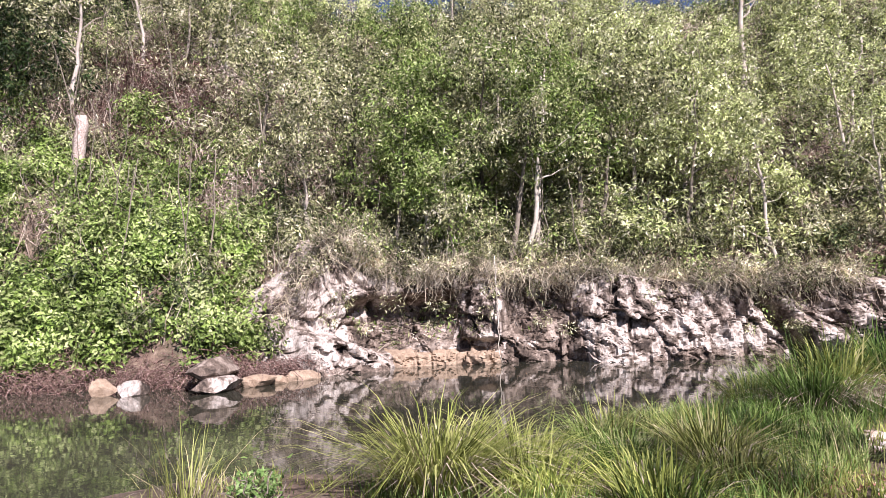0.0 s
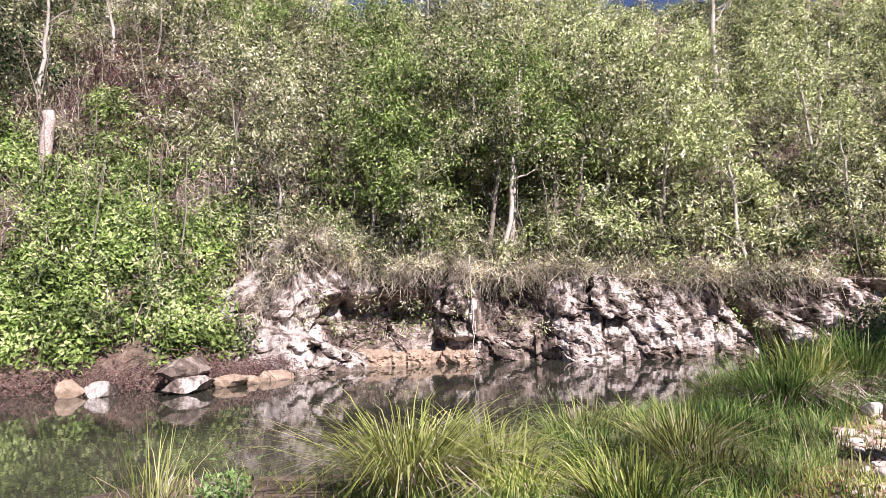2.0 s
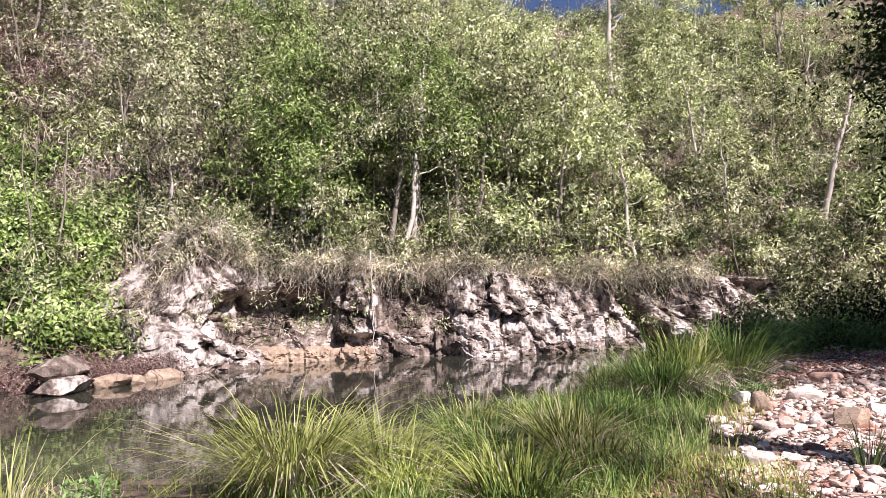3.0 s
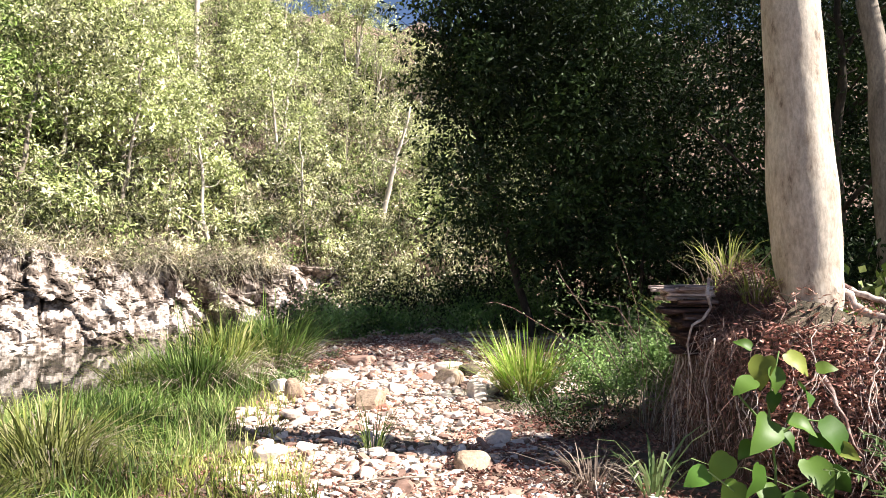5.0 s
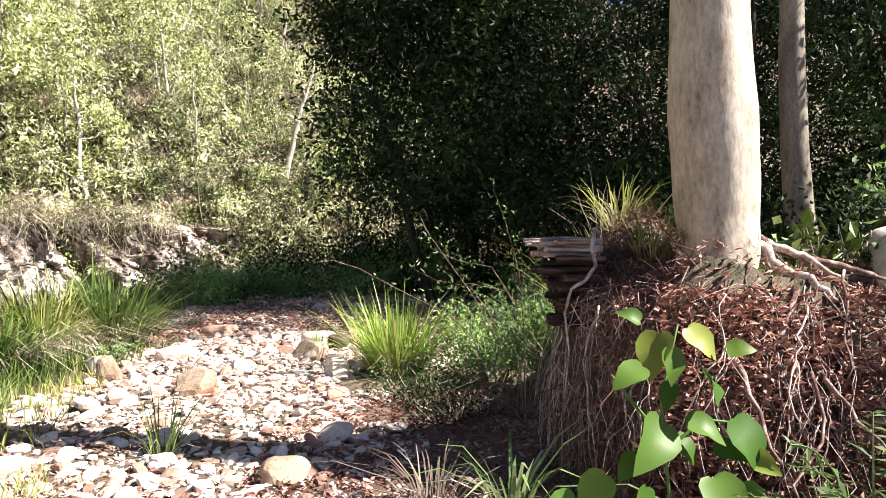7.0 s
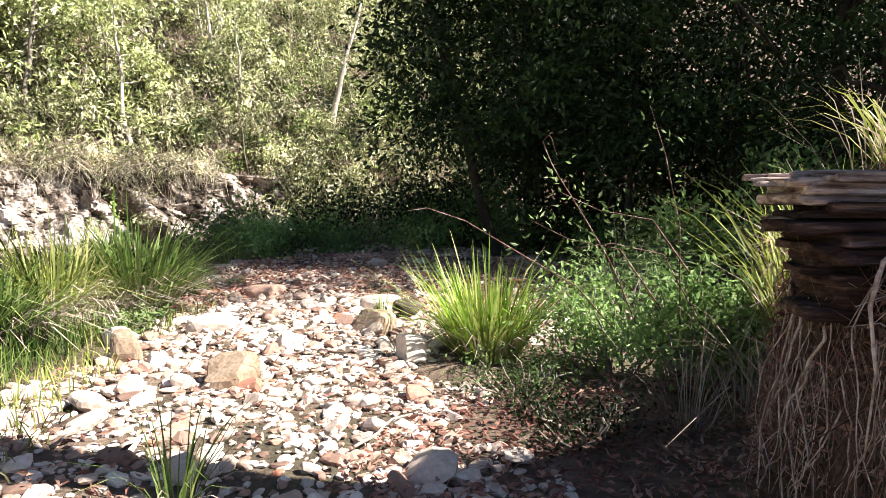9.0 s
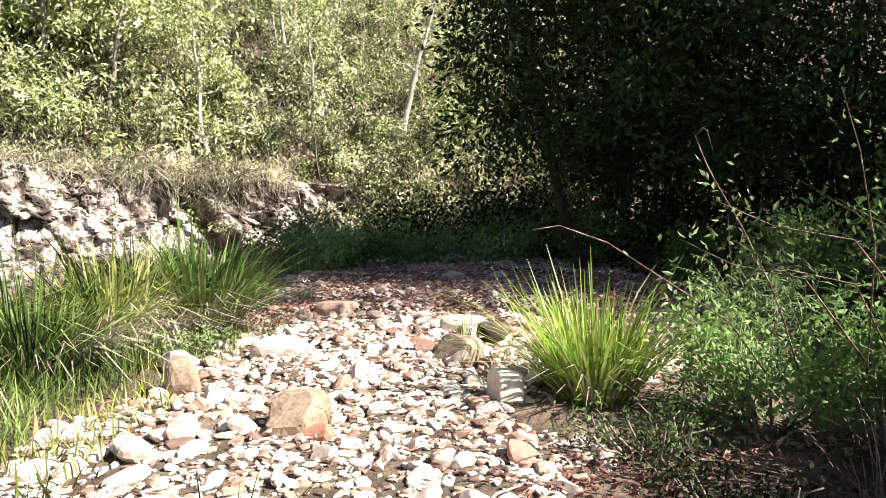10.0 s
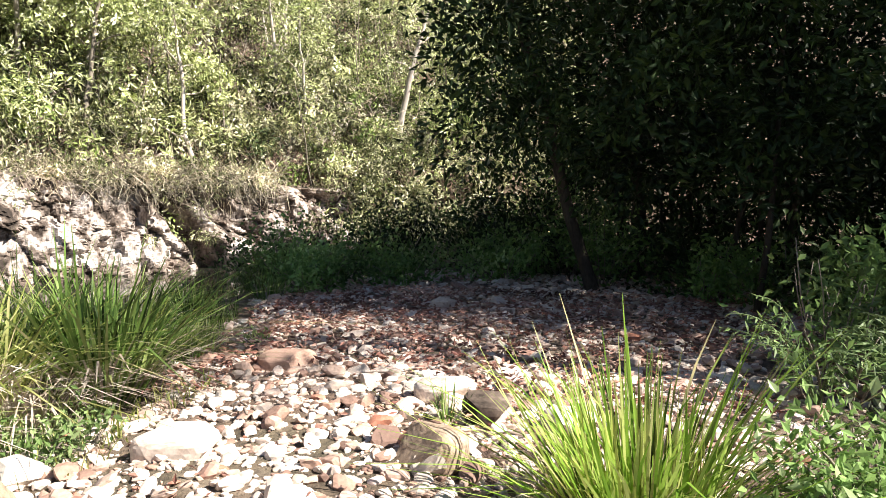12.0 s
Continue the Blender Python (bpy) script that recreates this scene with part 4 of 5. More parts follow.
# ---- the pale tree, its roots and the broken stump ----
def pale_tree():
    ob = thing("pale_tree", (3.46, 6.97, 0.7), "smooth pale-barked tree rising from an eroded root mat", "tree")
    spine = np.array([(-0.09, -0.22, 0.1), (-0.07, -0.2, 0.24), (-0.01, -0.14, 0.4), (0.03, -0.07, 0.55), (0.03, 0, 0.75), (0.02, 0, 1.12), (0.005, 0, 1.5), (0.0, 0, 1.78), (0.0, 0, 2.05), (-0.03, 0, 2.8), (-0.05, 0.05, 5), (0.1, 0.1, 7), (0.2, 0.2, 9)], float)
    rad = np.array([0.04, 0.07, 0.145, 0.185, 0.21, 0.225, 0.218, 0.2, 0.192, 0.182, 0.15, 0.12, 0.08])
    t = np.linspace(0, 12, 90)
    pts = np.stack([np.interp(t, range(13), spine[:, k]) for k in range(3)], 1)
    r = np.interp(t, range(13), rad)
    soft = np.hanning(11)[1:-1] / np.hanning(11)[1:-1].sum()
    pts = np.stack([np.convolve(np.pad(pts[:, k], 4, "edge"), soft, "valid") for k in range(3)], 1)
    r = np.convolve(np.pad(r, 4, "edge"), soft, "valid")
    s = Soup()
    tube(s, pts, r, 32, 0.0)
    v = s.v[0]
    ring = v[:-2].reshape(90, 32, 3)
    off = ring - pts[:, None]
    k = 1 + 0.09 * (fbm(ring * np.array([4.0, 4.0, 2.2]) + 4, 5) - 0.5) * 2
    v[:-2] = (pts[:, None] + off * k[..., None]).reshape(-1, 3)
    part("trunk", s, BARK_SMOOTH, ob)
    rg = np.random.default_rng(5)
    ends = []
    for a, z0, z1, ln in ((0.4, 6.2, 9.5, 2.6), (2.2, 7.0, 10.5, 2.4), (4.0, 6.6, 10.0, 2.6), (5.4, 7.6, 11, 2.0)):
        b = np.array([np.interp(z0, spine[:, 2], spine[:, 0]), np.interp(z0, spine[:, 2], spine[:, 1]), z0])
        e = np.array([math.cos(a) * ln, math.sin(a) * ln, z1])
        path = wander(b, e, 8, 0.1, rg)
        s = Soup()
        tube(s, path, np.linspace(0.07, 0.02, 8), 7)
        part("limb", s, BARK_PALE, ob)
        ends += [path[-1], path[5]]
    crown_of(ends, 30, 0.9, 0.14, OLIVE, ob, rg)
    # surface roots that run down and out over the bank
    for k, (tx, ty, tz, r0) in enumerate(((0.5, -0.3, 0.42, 0.06), (0.75, -0.12, 0.46, 0.045), (0.55, -0.7, -0.05, 0.05), (-0.1, -0.85, -0.3, 0.04), (-0.7, 0.1, 0.25, 0.045), (0.35, -0.9, -0.3, 0.035), (1.05, 0.08, 0.5, 0.045), (-0.45, -0.55, -0.1, 0.035))):
        s = Soup()
        b = (0.16 * np.sign(tx), -0.05, 0.66 if k in (0, 1, 6) else 0.4)
        r0 *= 0.62
        tube(s, wander(b, (tx, ty, tz - (0.1 if k in (0, 1, 6) else 0.0)), 14, 0.014, rg), np.linspace(r0, r0 * 0.35, 14), 8, 0.12, rg)
        part("root", s, ROOT_PALE if k in (0, 1) else ROOT, ob)
    return ob


pale_tree()


def face_point(u, high, out=0.04):
    """A place on the eroded bank's face: u along its foot from the stump's side to the front, at a height above the gravel."""
    foot = np.array([(3.05, 8.5), (2.72, 7.7), (2.72, 7.0), (2.85, 6.55), (3.8, 5.95), (5.2, 4.7)], float)
    d = np.concatenate([[0], np.cumsum(np.hypot(*np.diff(foot, axis=0).T))])
    u = u * d[-1]
    x, y = np.interp(u, d, foot[:, 0]), np.interp(u, d, foot[:, 1])
    back = 0.02 + (0.2 + 0.62 * smooth(0.4, 0.62, u / d[-1])) * (high / 1.05) ** 1.3
    n = unit(np.stack([4.6 - x, 8.4 - y], -1))
    return np.stack([x + n[..., 0] * (back - out), y + n[..., 1] * (back - out), high + 0 * x], -1)


def exposed_roots():
    ob = thing("exposed_roots", (3.0, 6.8, 0.1), "tangled reddish brown roots hanging from the eroded bank", "roots")
    rg = np.random.default_rng(9)
    o = np.array([3.0, 6.8, 0.1])
    for k in range(84):
        # long pale roots that hang and wander down the face
        u, h1 = rg.uniform(0.18, 0.6), rg.uniform(0.55, 1.1)
        h0 = max(0.05, h1 - rg.uniform(0.45, 1.0))
        t = np.linspace(0, 1, 15)
        sway = 0.014 * np.sin(t * rg.uniform(3, 7) + rg.uniform(0, 6)) + np.cumsum(rg.normal(size=15)) * 0.0025
        p = face_point(np.clip(u + sway, 0.01, 0.99), h1 + (h0 - h1) * t, rg.uniform(0.06, 0.17)) + np.cumsum(rg.normal(size=(15, 3)), 0) * 0.006
        r = rg.choice([0.002, 0.0032, 0.006], p=[0.5, 0.4, 0.1])
        s = Soup()
        tube(s, p - o, np.linspace(r, r * 0.45, 15), 6, 0.08, rg)
        part("hanging_root", s, ROOT_PALE, ob, "pale hanging root")
    for k in range(110):
        u = rg.uniform(0.3, 0.85)
        h1 = rg.uniform(0.6, 1.2)
        h0 = max(0.03, h1 - rg.uniform(0.35, 1.0))
        n = 9
        t = np.linspace(0, 1, n)
        drift = np.cumsum(rg.normal(size=n)) * 0.008
        p = face_point(np.clip(u + drift, 0.01, 0.99), h1 + (h0 - h1) * t, rg.uniform(0.03, 0.12)) + np.cumsum(rg.normal(size=(n, 3)), 0) * 0.016
        r = rg.choice([0.003, 0.005, 0.009, 0.017], p=[0.5, 0.34, 0.12, 0.04])
        s = Soup()
        tube(s, p - o, np.linspace(r, r * 0.5, n), 5, 0.08, rg)
        part("root", s, ROOT, ob)
    s = Soup()
    n = 4200
    u, h = rg.uniform(0.12, 0.9, n), rg.uniform(0.12, 1.15, n)
    b = face_point(u, h, rg.uniform(0.03, 0.10, n))
    tip = b + np.column_stack([rg.normal(size=n) * 0.035, rg.normal(size=n) * 0.035, -np.abs(rg.normal(size=n)) * 0.16 - 0.03])
    stalks(s, b - o, tip - o, rg.uniform(0.002, 0.006, n), 0.25, rg)
    n = 1500
    x, y = rg.normal(3.1, 0.26, n), rg.normal(7.2, 0.26, n)
    b = np.column_stack([x, y, land(x, y) + rg.uniform(0.0, 0.05, n)])
    tip = b + np.column_stack([rg.normal(-0.05, 0.09, n), rg.normal(-0.1, 0.09, n), rg.normal(-0.04, 0.08, n)])
    stalks(s, b - o, tip - o, rg.uniform(0.003, 0.008, n), 0.25, rg)
    part("root_mat", s, ROOTLET, ob, "matted thin rootlets", smooth=False)
    s = Soup()
    line = np.array([(2.95, 7.3, 1.38), (2.88, 7.16, 1.40), (2.84, 7.08, 1.30), (2.85, 7.04, 1.2), (2.78, 7.0, 1.12), (2.70, 6.98, 1.08), (2.66, 6.97, 0.95), (2.68, 6.96, 0.75), (2.65, 6.95, 0.5)])
    t = np.linspace(0, 8, 25)
    tube(s, np.stack([np.interp(t, range(9), line[:, k]) for k in range(3)], 1) - o, np.interp(t, [0, 2, 4, 8], [0.009, 0.013, 0.010, 0.003]), 8, 0.12, rg)
    part("hanging_root", s, ROOT_PALE, ob, "thick gnarled pale root")
    return ob


exposed_roots()


def split_stump():
    """Broken, layered wood on the corner of the bank."""
    ob = thing("broken_stump", (2.78, 7.4, 1.05), "split weathered grey stump on the corner of the eroded bank", "stump")
    rg = np.random.default_rng(15)

    def slab(size, at, turn, seed, level):
        """A riven board: squared, with split ends, grain ridges and a warp."""
        v, f = BALLS[level]
        v = np.sign(v) * np.abs(v) ** 0.2 * np.array(size)
        end = np.abs(v[:, 0]) > size[0] * 0.7
        v[:, 0] *= 1 + end * 0.35 * (fbm(np.column_stack([np.sign(v[:, 0]) * 4, v[:, 1] * 16, v[:, 2] * 30]) + seed, 3) - 0.6)
        v[:, 2] += (fbm(v * np.array([3, 22, 6]) + seed, 3) - 0.5) * size[2] * 1.1
        v[:, 1] += (fbm(v * np.array([9, 4, 30]) + seed + 9, 3) - 0.5) * size[1] * 0.5
        c, q = math.cos(turn), math.sin(turn)
        s = Soup()
        s.add(np.column_stack([v[:, 0] * c - v[:, 1] * q, v[:, 0] * q + v[:, 1] * c, v[:, 2]]) + np.array(at), f)
        return s

    part("rotten_core", slab((0.13, 0.18, 0.2), (0.08, 0.04, 0.0), -0.1, 3, 5), ROTTEN, ob, "dark rotten layered wood", smooth=False)
    z = -0.2
    for k in range(17):
        h = rg.uniform(0.010, 0.026)
        reach = 0.12 + 0.06 * smooth(-0.2, 0.15, np.array(z))
        size = (reach * rg.uniform(0.7, 1.2), rg.uniform(0.12, 0.2), h)
        part("board", slab(size, (0.05 - 0.05 * k / 16 + rg.uniform(-0.05, 0.04), rg.uniform(-0.07, 0.03), z + h), rg.uniform(-0.25, 0.15), 20 + k, 4), WOOD if k in (11, 14, 15, 16) else ROTTEN, ob, smooth=False)
        z += h * 1.5
    for k in range(12):
        size = (rg.uniform(0.08, 0.2), rg.uniform(0.015, 0.035), rg.uniform(0.008, 0.018))
        part("splinter", slab(size, (rg.uniform(-0.1, 0.1), -0.2 + 0.036 * k, z + rg.uniform(-0.03, 0.02)), rg.uniform(-0.4, 0.3), 40 + k, 3), WOOD, ob, smooth=False)
    return ob


split_stump()


def fallen_log(points, radii, label, mat, seed):
    rg = np.random.default_rng(seed)
    p = np.array(points, float)
    t = np.linspace(0, len(p) - 1, 16)
    q = np.stack([np.interp(t, range(len(p)), p[:, k]) for k in range(3)], 1)
    s = Soup()
    tube(s, q - p[0], np.interp(t, range(len(p)), radii), 16, 0.05, rg)
    ob = part("fallen_log", s, mat)
    ob.location = tuple(p[0])
    return tagged(ob, label, "log")


fallen_log([(4.35, 6.7, 0.8), (4.7, 7.1, 1.0), (5.1, 7.7, 1.2), (5.4, 8.3, 1.3)], [0.13, 0.18, 0.19, 0.12], "smooth pale fallen log resting on the root mat", BARK_PALE, 3)
fallen_log([(7.0, 9.2, 1.55), (8.6, 10.4, 1.9), (9.8, 11.6, 2.3)], [0.09, 0.08, 0.05], "thin grey fallen branch on the terrace", BARK_GREY, 4)
tree("mossy_tree", (7.0, 11.8, land_at(7.0, 11.8)), 10.0, 0.2, (0.0, 0.1), 77, BARK_GREY, DARK, "straight grey mossy tree on the wooded terrace", per=45, first=0.6, limbs=8, reach=0.24)


# ---- grasses ----
def tussock(x, y, n, length, width, spread, seed, mat, label, droop=0.45, lean_out=0.75, name="tussock", z=None, group="grass tussocks", single=False):
    """A clump of long arching blades from one foot, older ones dry and low."""
    rg = np.random.default_rng(seed)
    ob = thing(name, (x, y, land_at(x, y) if z is None else z), label, "grass tussock", group)
    a = rg.uniform(0, 2 * math.pi, n)
    r = spread * np.sqrt(rg.uniform(0, 1, n))
    base = np.column_stack([np.cos(a) * r, np.sin(a) * r, np.full(n, -0.03)])
    out = np.abs(rg.normal(size=n)) * lean_out * 0.7 + 0.1
    lean = np.column_stack([np.cos(a) * out, np.sin(a) * out, np.zeros(n)]) + rg.normal(size=(n, 3)) * np.array([0.15, 0.15, 0])
    long, sag = rg.uniform(0.55, 1.08, n) * length, np.clip(rg.normal(droop, 0.2, n), 0.02, 1.0)
    if single:
        for k in range(n):
            s = Soup()
            blades(s, base[k:k + 1], lean[k:k + 1], long[k:k + 1], width, sag[k:k + 1], rg)
            part("blade", s, BLADE, ob, smooth=False)
        a = rg.uniform(0, 2 * math.pi, 420)
        r = spread * np.sqrt(rg.uniform(0, 1, 420))
        lean = np.column_stack([np.cos(a), np.sin(a), 0 * a]) * np.abs(rg.normal(size=(420, 1))) * 0.75
        s = Soup()
        blades(s, np.column_stack([np.cos(a) * r, np.sin(a) * r, 0 * a - 0.03]), lean, rg.uniform(0.35, 0.9, 420) * length, width * 0.75, np.clip(rg.normal(0.35, 0.2, 420), 0.02, 1.0), rg)
        part("foliage", s, mat, ob, smooth=False)
    else:
        s = Soup()
        blades(s, base, lean, long, width, sag, rg)
        part("foliage", s, mat, ob, smooth=False)
    m = n // 5
    a = rg.uniform(0, 2 * math.pi, m)
    base = np.column_stack([np.cos(a), np.sin(a), np.zeros(m)]) * spread * 0.9
    lean = np.column_stack([np.cos(a), np.sin(a), np.zeros(m)]) * rg.uniform(0.6, 1.3, (m, 1))
    s = Soup()
    blades(s, base, lean, rg.uniform(0.4, 0.8, m) * length, width * 0.9, rg.uniform(0.6, 1.0, m), rg)
    part("thatch", s, DRY, ob, "dry straw-coloured lower blades", smooth=False)["kind"] = "stuff"
    return ob


for x, y, n, ln, sp, seed, dr in ((-3.25, 4.75, 620, 1.35, 0.30, 61, 0.8), (-2.45, 5.2, 300, 0.75, 0.28, 62, 0.8), (-3.0, 5.5, 320, 0.85, 0.25, 63, 0.75), (-1.75, 5.6, 300, 0.62, 0.26, 70, 0.6), (-1.5, 6.4, 300, 0.6, 0.26, 71, 0.6), (-1.95, 6.9, 330, 0.85, 0.26, 72, 0.55), (-1.35, 5.1, 260, 0.7, 0.26, 73, 0.6)):
    tussock(x, y, n, ln, 0.012, sp, seed, TUSSOCK, "large arching yellow-green tussock on the creek bank", dr, 0.95)
tussock(1.72, 10.25, 300, 0.96, 0.016, 0.26, 64, TUSSOCK, "upright bright green tussock beside the gravel", 0.3, 1.35, single=True)
tussock(-1.85, 12.0, 420, 1.45, 0.021, 0.26, 65, GRASS, "tall dark green tussock at the gravel's edge", 0.5, 0.95)
tussock(-2.35, 11.3, 400, 1.45, 0.019, 0.28, 66, TUSSOCK, "arching green tussock with dry thatch on the bank", 0.6, 0.9)
tussock(-2.0, 11.45, 260, 0.95, 0.014, 0.2, 98, DRY, "bent brown dead grass clump on the bank", 0.85, 1.0)
tussock(-2.2, 10.5, 180, 0.85, 0.013, 0.2, 99, DRY, "bent brown dead grass clump on the bank", 0.85, 1.0)
tussock(-2.75, 12.6, 330, 1.4, 0.013, 0.25, 67, GRASS, "arching green tussock on the creek bank", 0.55, 0.9)
tussock(-2.3, 10.2, 380, 1.2, 0.013, 0.3, 68, GRASS, "arching green tussock with dry thatch on the bank", 0.55, 0.85)
for k in range(16):
    rg = np.random.default_rng(400 + k)
    y = 5.9 + k * 0.5
    x = -2.6 + rg.uniform(-0.9, 0.8) - 0.02 * y
    tussock(x, y, 240, rg.uniform(0.5, 0.8) if k < 9 else rg.uniform(0.7, 1.1), 0.012, 0.25, 420 + k, (GRASS, TUSSOCK)[k % 3 == 0], ("lush green grass clump on the creek bank", "yellowish green grass clump on the creek bank")[k % 3 == 0], 0.6, 0.95)
for k in range(14):
    rg = np.random.default_rng(440 + k)
    y = 13.5 + k * 1.0
    tussock(-2.6 - 0.13 * (y - 13) + rg.uniform(-0.7, 0.7), y, 130, rg.uniform(0.6, 1.0), 0.014, 0.25, 460 + k, GRASS, "green grass clump further along the creek bank", 0.5, 0.8)
tussock(0.35, 7.55, 46, 0.55, 0.008, 0.07, 90, GRASS, "small thin grass tuft in the gravel", 0.3, 0.9)
tussock(0.75, 11.6, 30, 0.4, 0.008, 0.05, 91, GRASS, "small thin grass tuft in the gravel", 0.3, 0.9)
tussock(3.22, 7.2, 80, 0.34, 0.009, 0.1, 92, TUSSOCK, "pale green grass tuft on the root mat beside the stump", 0.45, 1.0)
tussock(3.05, 7.65, 16, 0.75, 0.005, 0.08, 93, DRY, "dry seeding grass stalks on the root mat", 0.45, 0.8)
tussock(3.3, 8.4, 70, 0.8, 0.009, 0.12, 96, TUSSOCK, "pale seeding grass on the edge of the bank", 0.45, 0.9)
tussock(3.0, 8.15, 40, 0.7, 0.007, 0.1, 97, DRY, "dry grass stalks on the edge of the bank", 0.5, 0.9)
tussock(2.72, 8.6, 40, 0.95, 0.006, 0.12, 112, DRY, "dry grass stalks on the edge of the bank", 0.5, 0.9)
tussock(3.15, 8.9, 50, 1.0, 0.006, 0.15, 113, DRY, "dry grass stalks on the edge of the bank", 0.55, 1.0)
tussock(3.16, 7.6, 60, 0.5, 0.010, 0.1, 114, TUSSOCK, "bright green arching grass tuft behind the broken stump", 0.5, 1.0)
tussock(3.3, 8.7, 90, 1.05, 0.012, 0.14, 115, TUSSOCK, "bright arching grass with pale seed stalks on the bank", 0.55, 1.0)
tussock(4.25, 5.75, 120, 0.65, 0.009, 0.08, 94, SHRUB, "feathery green fern-like tuft on the litter slope", 0.6, 1.0)
tussock(-4.6, 3.2, 60, 0.8, 0.008, 0.2, 95, TUSSOCK, "sparse straw-coloured grass stalks at the water's edge", 0.35, 0.9)


def meadow(name, n, x0, x1, y0, y1, length, mat, label, keep=lambda x, y: x < 99):
    x, y = rng.uniform(x0, x1, n), rng.uniform(y0, y1, n)
    k = keep(x, y)
    x, y = x[k], y[k]
    n = len(x)
    base = np.column_stack([x, y, land(x, y) - 0.02])
    lean = rng.normal(size=(n, 3)) * np.array([0.5, 0.5, 0])
    s = Soup()
    blades(s, base, lean, rng.uniform(0.4, 1.1, n) * length, 0.009, np.clip(rng.normal(0.4, 0.2, n), 0.02, 0.95))
    return tagged(part(name, s, mat, smooth=False), label, "grass", kind="stuff")


def gravel_left(y):
    return np.interp(y, [4, 5.5, 7, 9, 12, 14, 18, 24], [0.6, 0.1, -0.55, -1.25, -1.55, -1.9, -3.0, -3.6])


meadow("bank_grass", 26000, -5.4, -0.8, 4.2, 16, 0.42, GRASS, "lush green grass along the creek bank", lambda x, y: (x < gravel_left(y) - 0.1) & (x > -4.9 + 0.3 * np.sin(y * 2)) & ((y > 5.4) | (x > -3.6)) & (fbm(np.stack([x, y, 0 * x], -1) * 1.3, 2) > 0.28))
meadow("short_grass", 20000, -5, 3, 2, 13, 0.24, TUSSOCK, "short yellowish grass among the stones", lambda x, y: (x < gravel_left(y) + 0.45) & (fbm(np.stack([x, y, 0 * x], -1) * 1.1 + 4, 2) > 0.40))
meadow("path_grass", 15000, -2.6, 1.4, 3.2, 7.4, 0.17, TUSSOCK, "short yellowish grass beside the path", lambda x, y: (x < gravel_left(y) + 0.5) & (fbm(np.stack([x, y, 0 * x], -1) * 1.6 + 9, 2) > 0.33))
meadow("far_grass", 7000, -6, 2, 15, 30, 0.8, GRASS, "shaded grass beyond the gravel bar", lambda x, y: (x < gravel_left(y) - 0.2) | (y > 20))


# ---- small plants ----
bush(2.62, 9.75, 0.6, 0.85, 500, SHRUB_LIT, "small-leaved green shrub between tussock and stump", 3000, 0.052, "shrubs beside the stump")
bush(3.2, 9.3, 0.5, 0.95, 501, SHRUB_LIT, "small-leaved green shrub beside the bank", 3200, 0.058, "shrubs beside the stump")
bush(1.85, 9.1, 0.45, 0.26, 502, SHRUB_LIT, "low small-leaved green ground cover by the gravel", 800, 0.035, "shrubs beside the stump")
# Near-black leaf stands in for the shadow at the bank's foot
bush(2.1, 8.4, 0.4, 0.2, 503, DARK, "low small-leaved ground cover at the bank's foot", 700, 0.035, "shrubs beside the stump")
bush(-1.47, 14.0, 0.16, 0.2, 504, GREEN, "tiny bright green seedling in the gravel", 60, 0.07, "seedlings")
bush(-1.35, 10.9, 0.35, 0.25, 505, SHRUB, "low yellowish green weed at the gravel's edge", 500, 0.05, "seedlings")
bush(-4.1, 3.6, 0.35, 0.3, 506, SHRUB, "low green weed near the water", 350, 0.06, "seedlings")
bush(-6.6, 4.5, 0.32, 0.38, 509, SHRUB_LIT, "low yellowish green weed at the water's edge", 260, 0.07, "seedlings")
bush(-6.9, 5.05, 0.22, 0.42, 510, SHRUB_LIT, "low yellowish green weed at the water's edge", 160, 0.07, "seedlings")
bush(-7.2, 4.2, 0.3, 0.25, 511, SHRUB, "low green weed at the water's edge", 200, 0.06, "seedlings")
tussock(-7.1, 3.9, 13, 0.85, 0.007, 0.14, 117, TUSSOCK, "sparse straw-coloured grass stalks at the water's edge", 0.4, 1.2)
for k, (x, y, h) in enumerate(((3.95, 7.35, 0.4), (4.35, 7.7, 0.5), (4.8, 7.9, 0.45), (4.3, 8.3, 0.6))):
    bush(x, y, 0.26, h, 520 + k, GREEN, "small broad-leaved seedling beside the pale tree", 70, 0.12, "seedlings")
# Every other bush takes the near-black leaf to colour in half-shade
for k, (x, y, r, h) in enumerate(((5.6, 9.0, 0.7, 0.9), (6.6, 10.2, 0.8, 1.2), (7.8, 9.2, 0.8, 1.0), (8.6, 11.0, 1.0, 1.8), (6.0, 12.4, 0.8, 1.5), (10.0, 9.8, 1.0, 1.6))):
    bush(x + 0.6, y, r, h, 540 + k, (DARK, SHRUB)[k % 2], "green bush toned for half-light on the wooded terrace", 1300, 0.1, "bushes on the terrace")


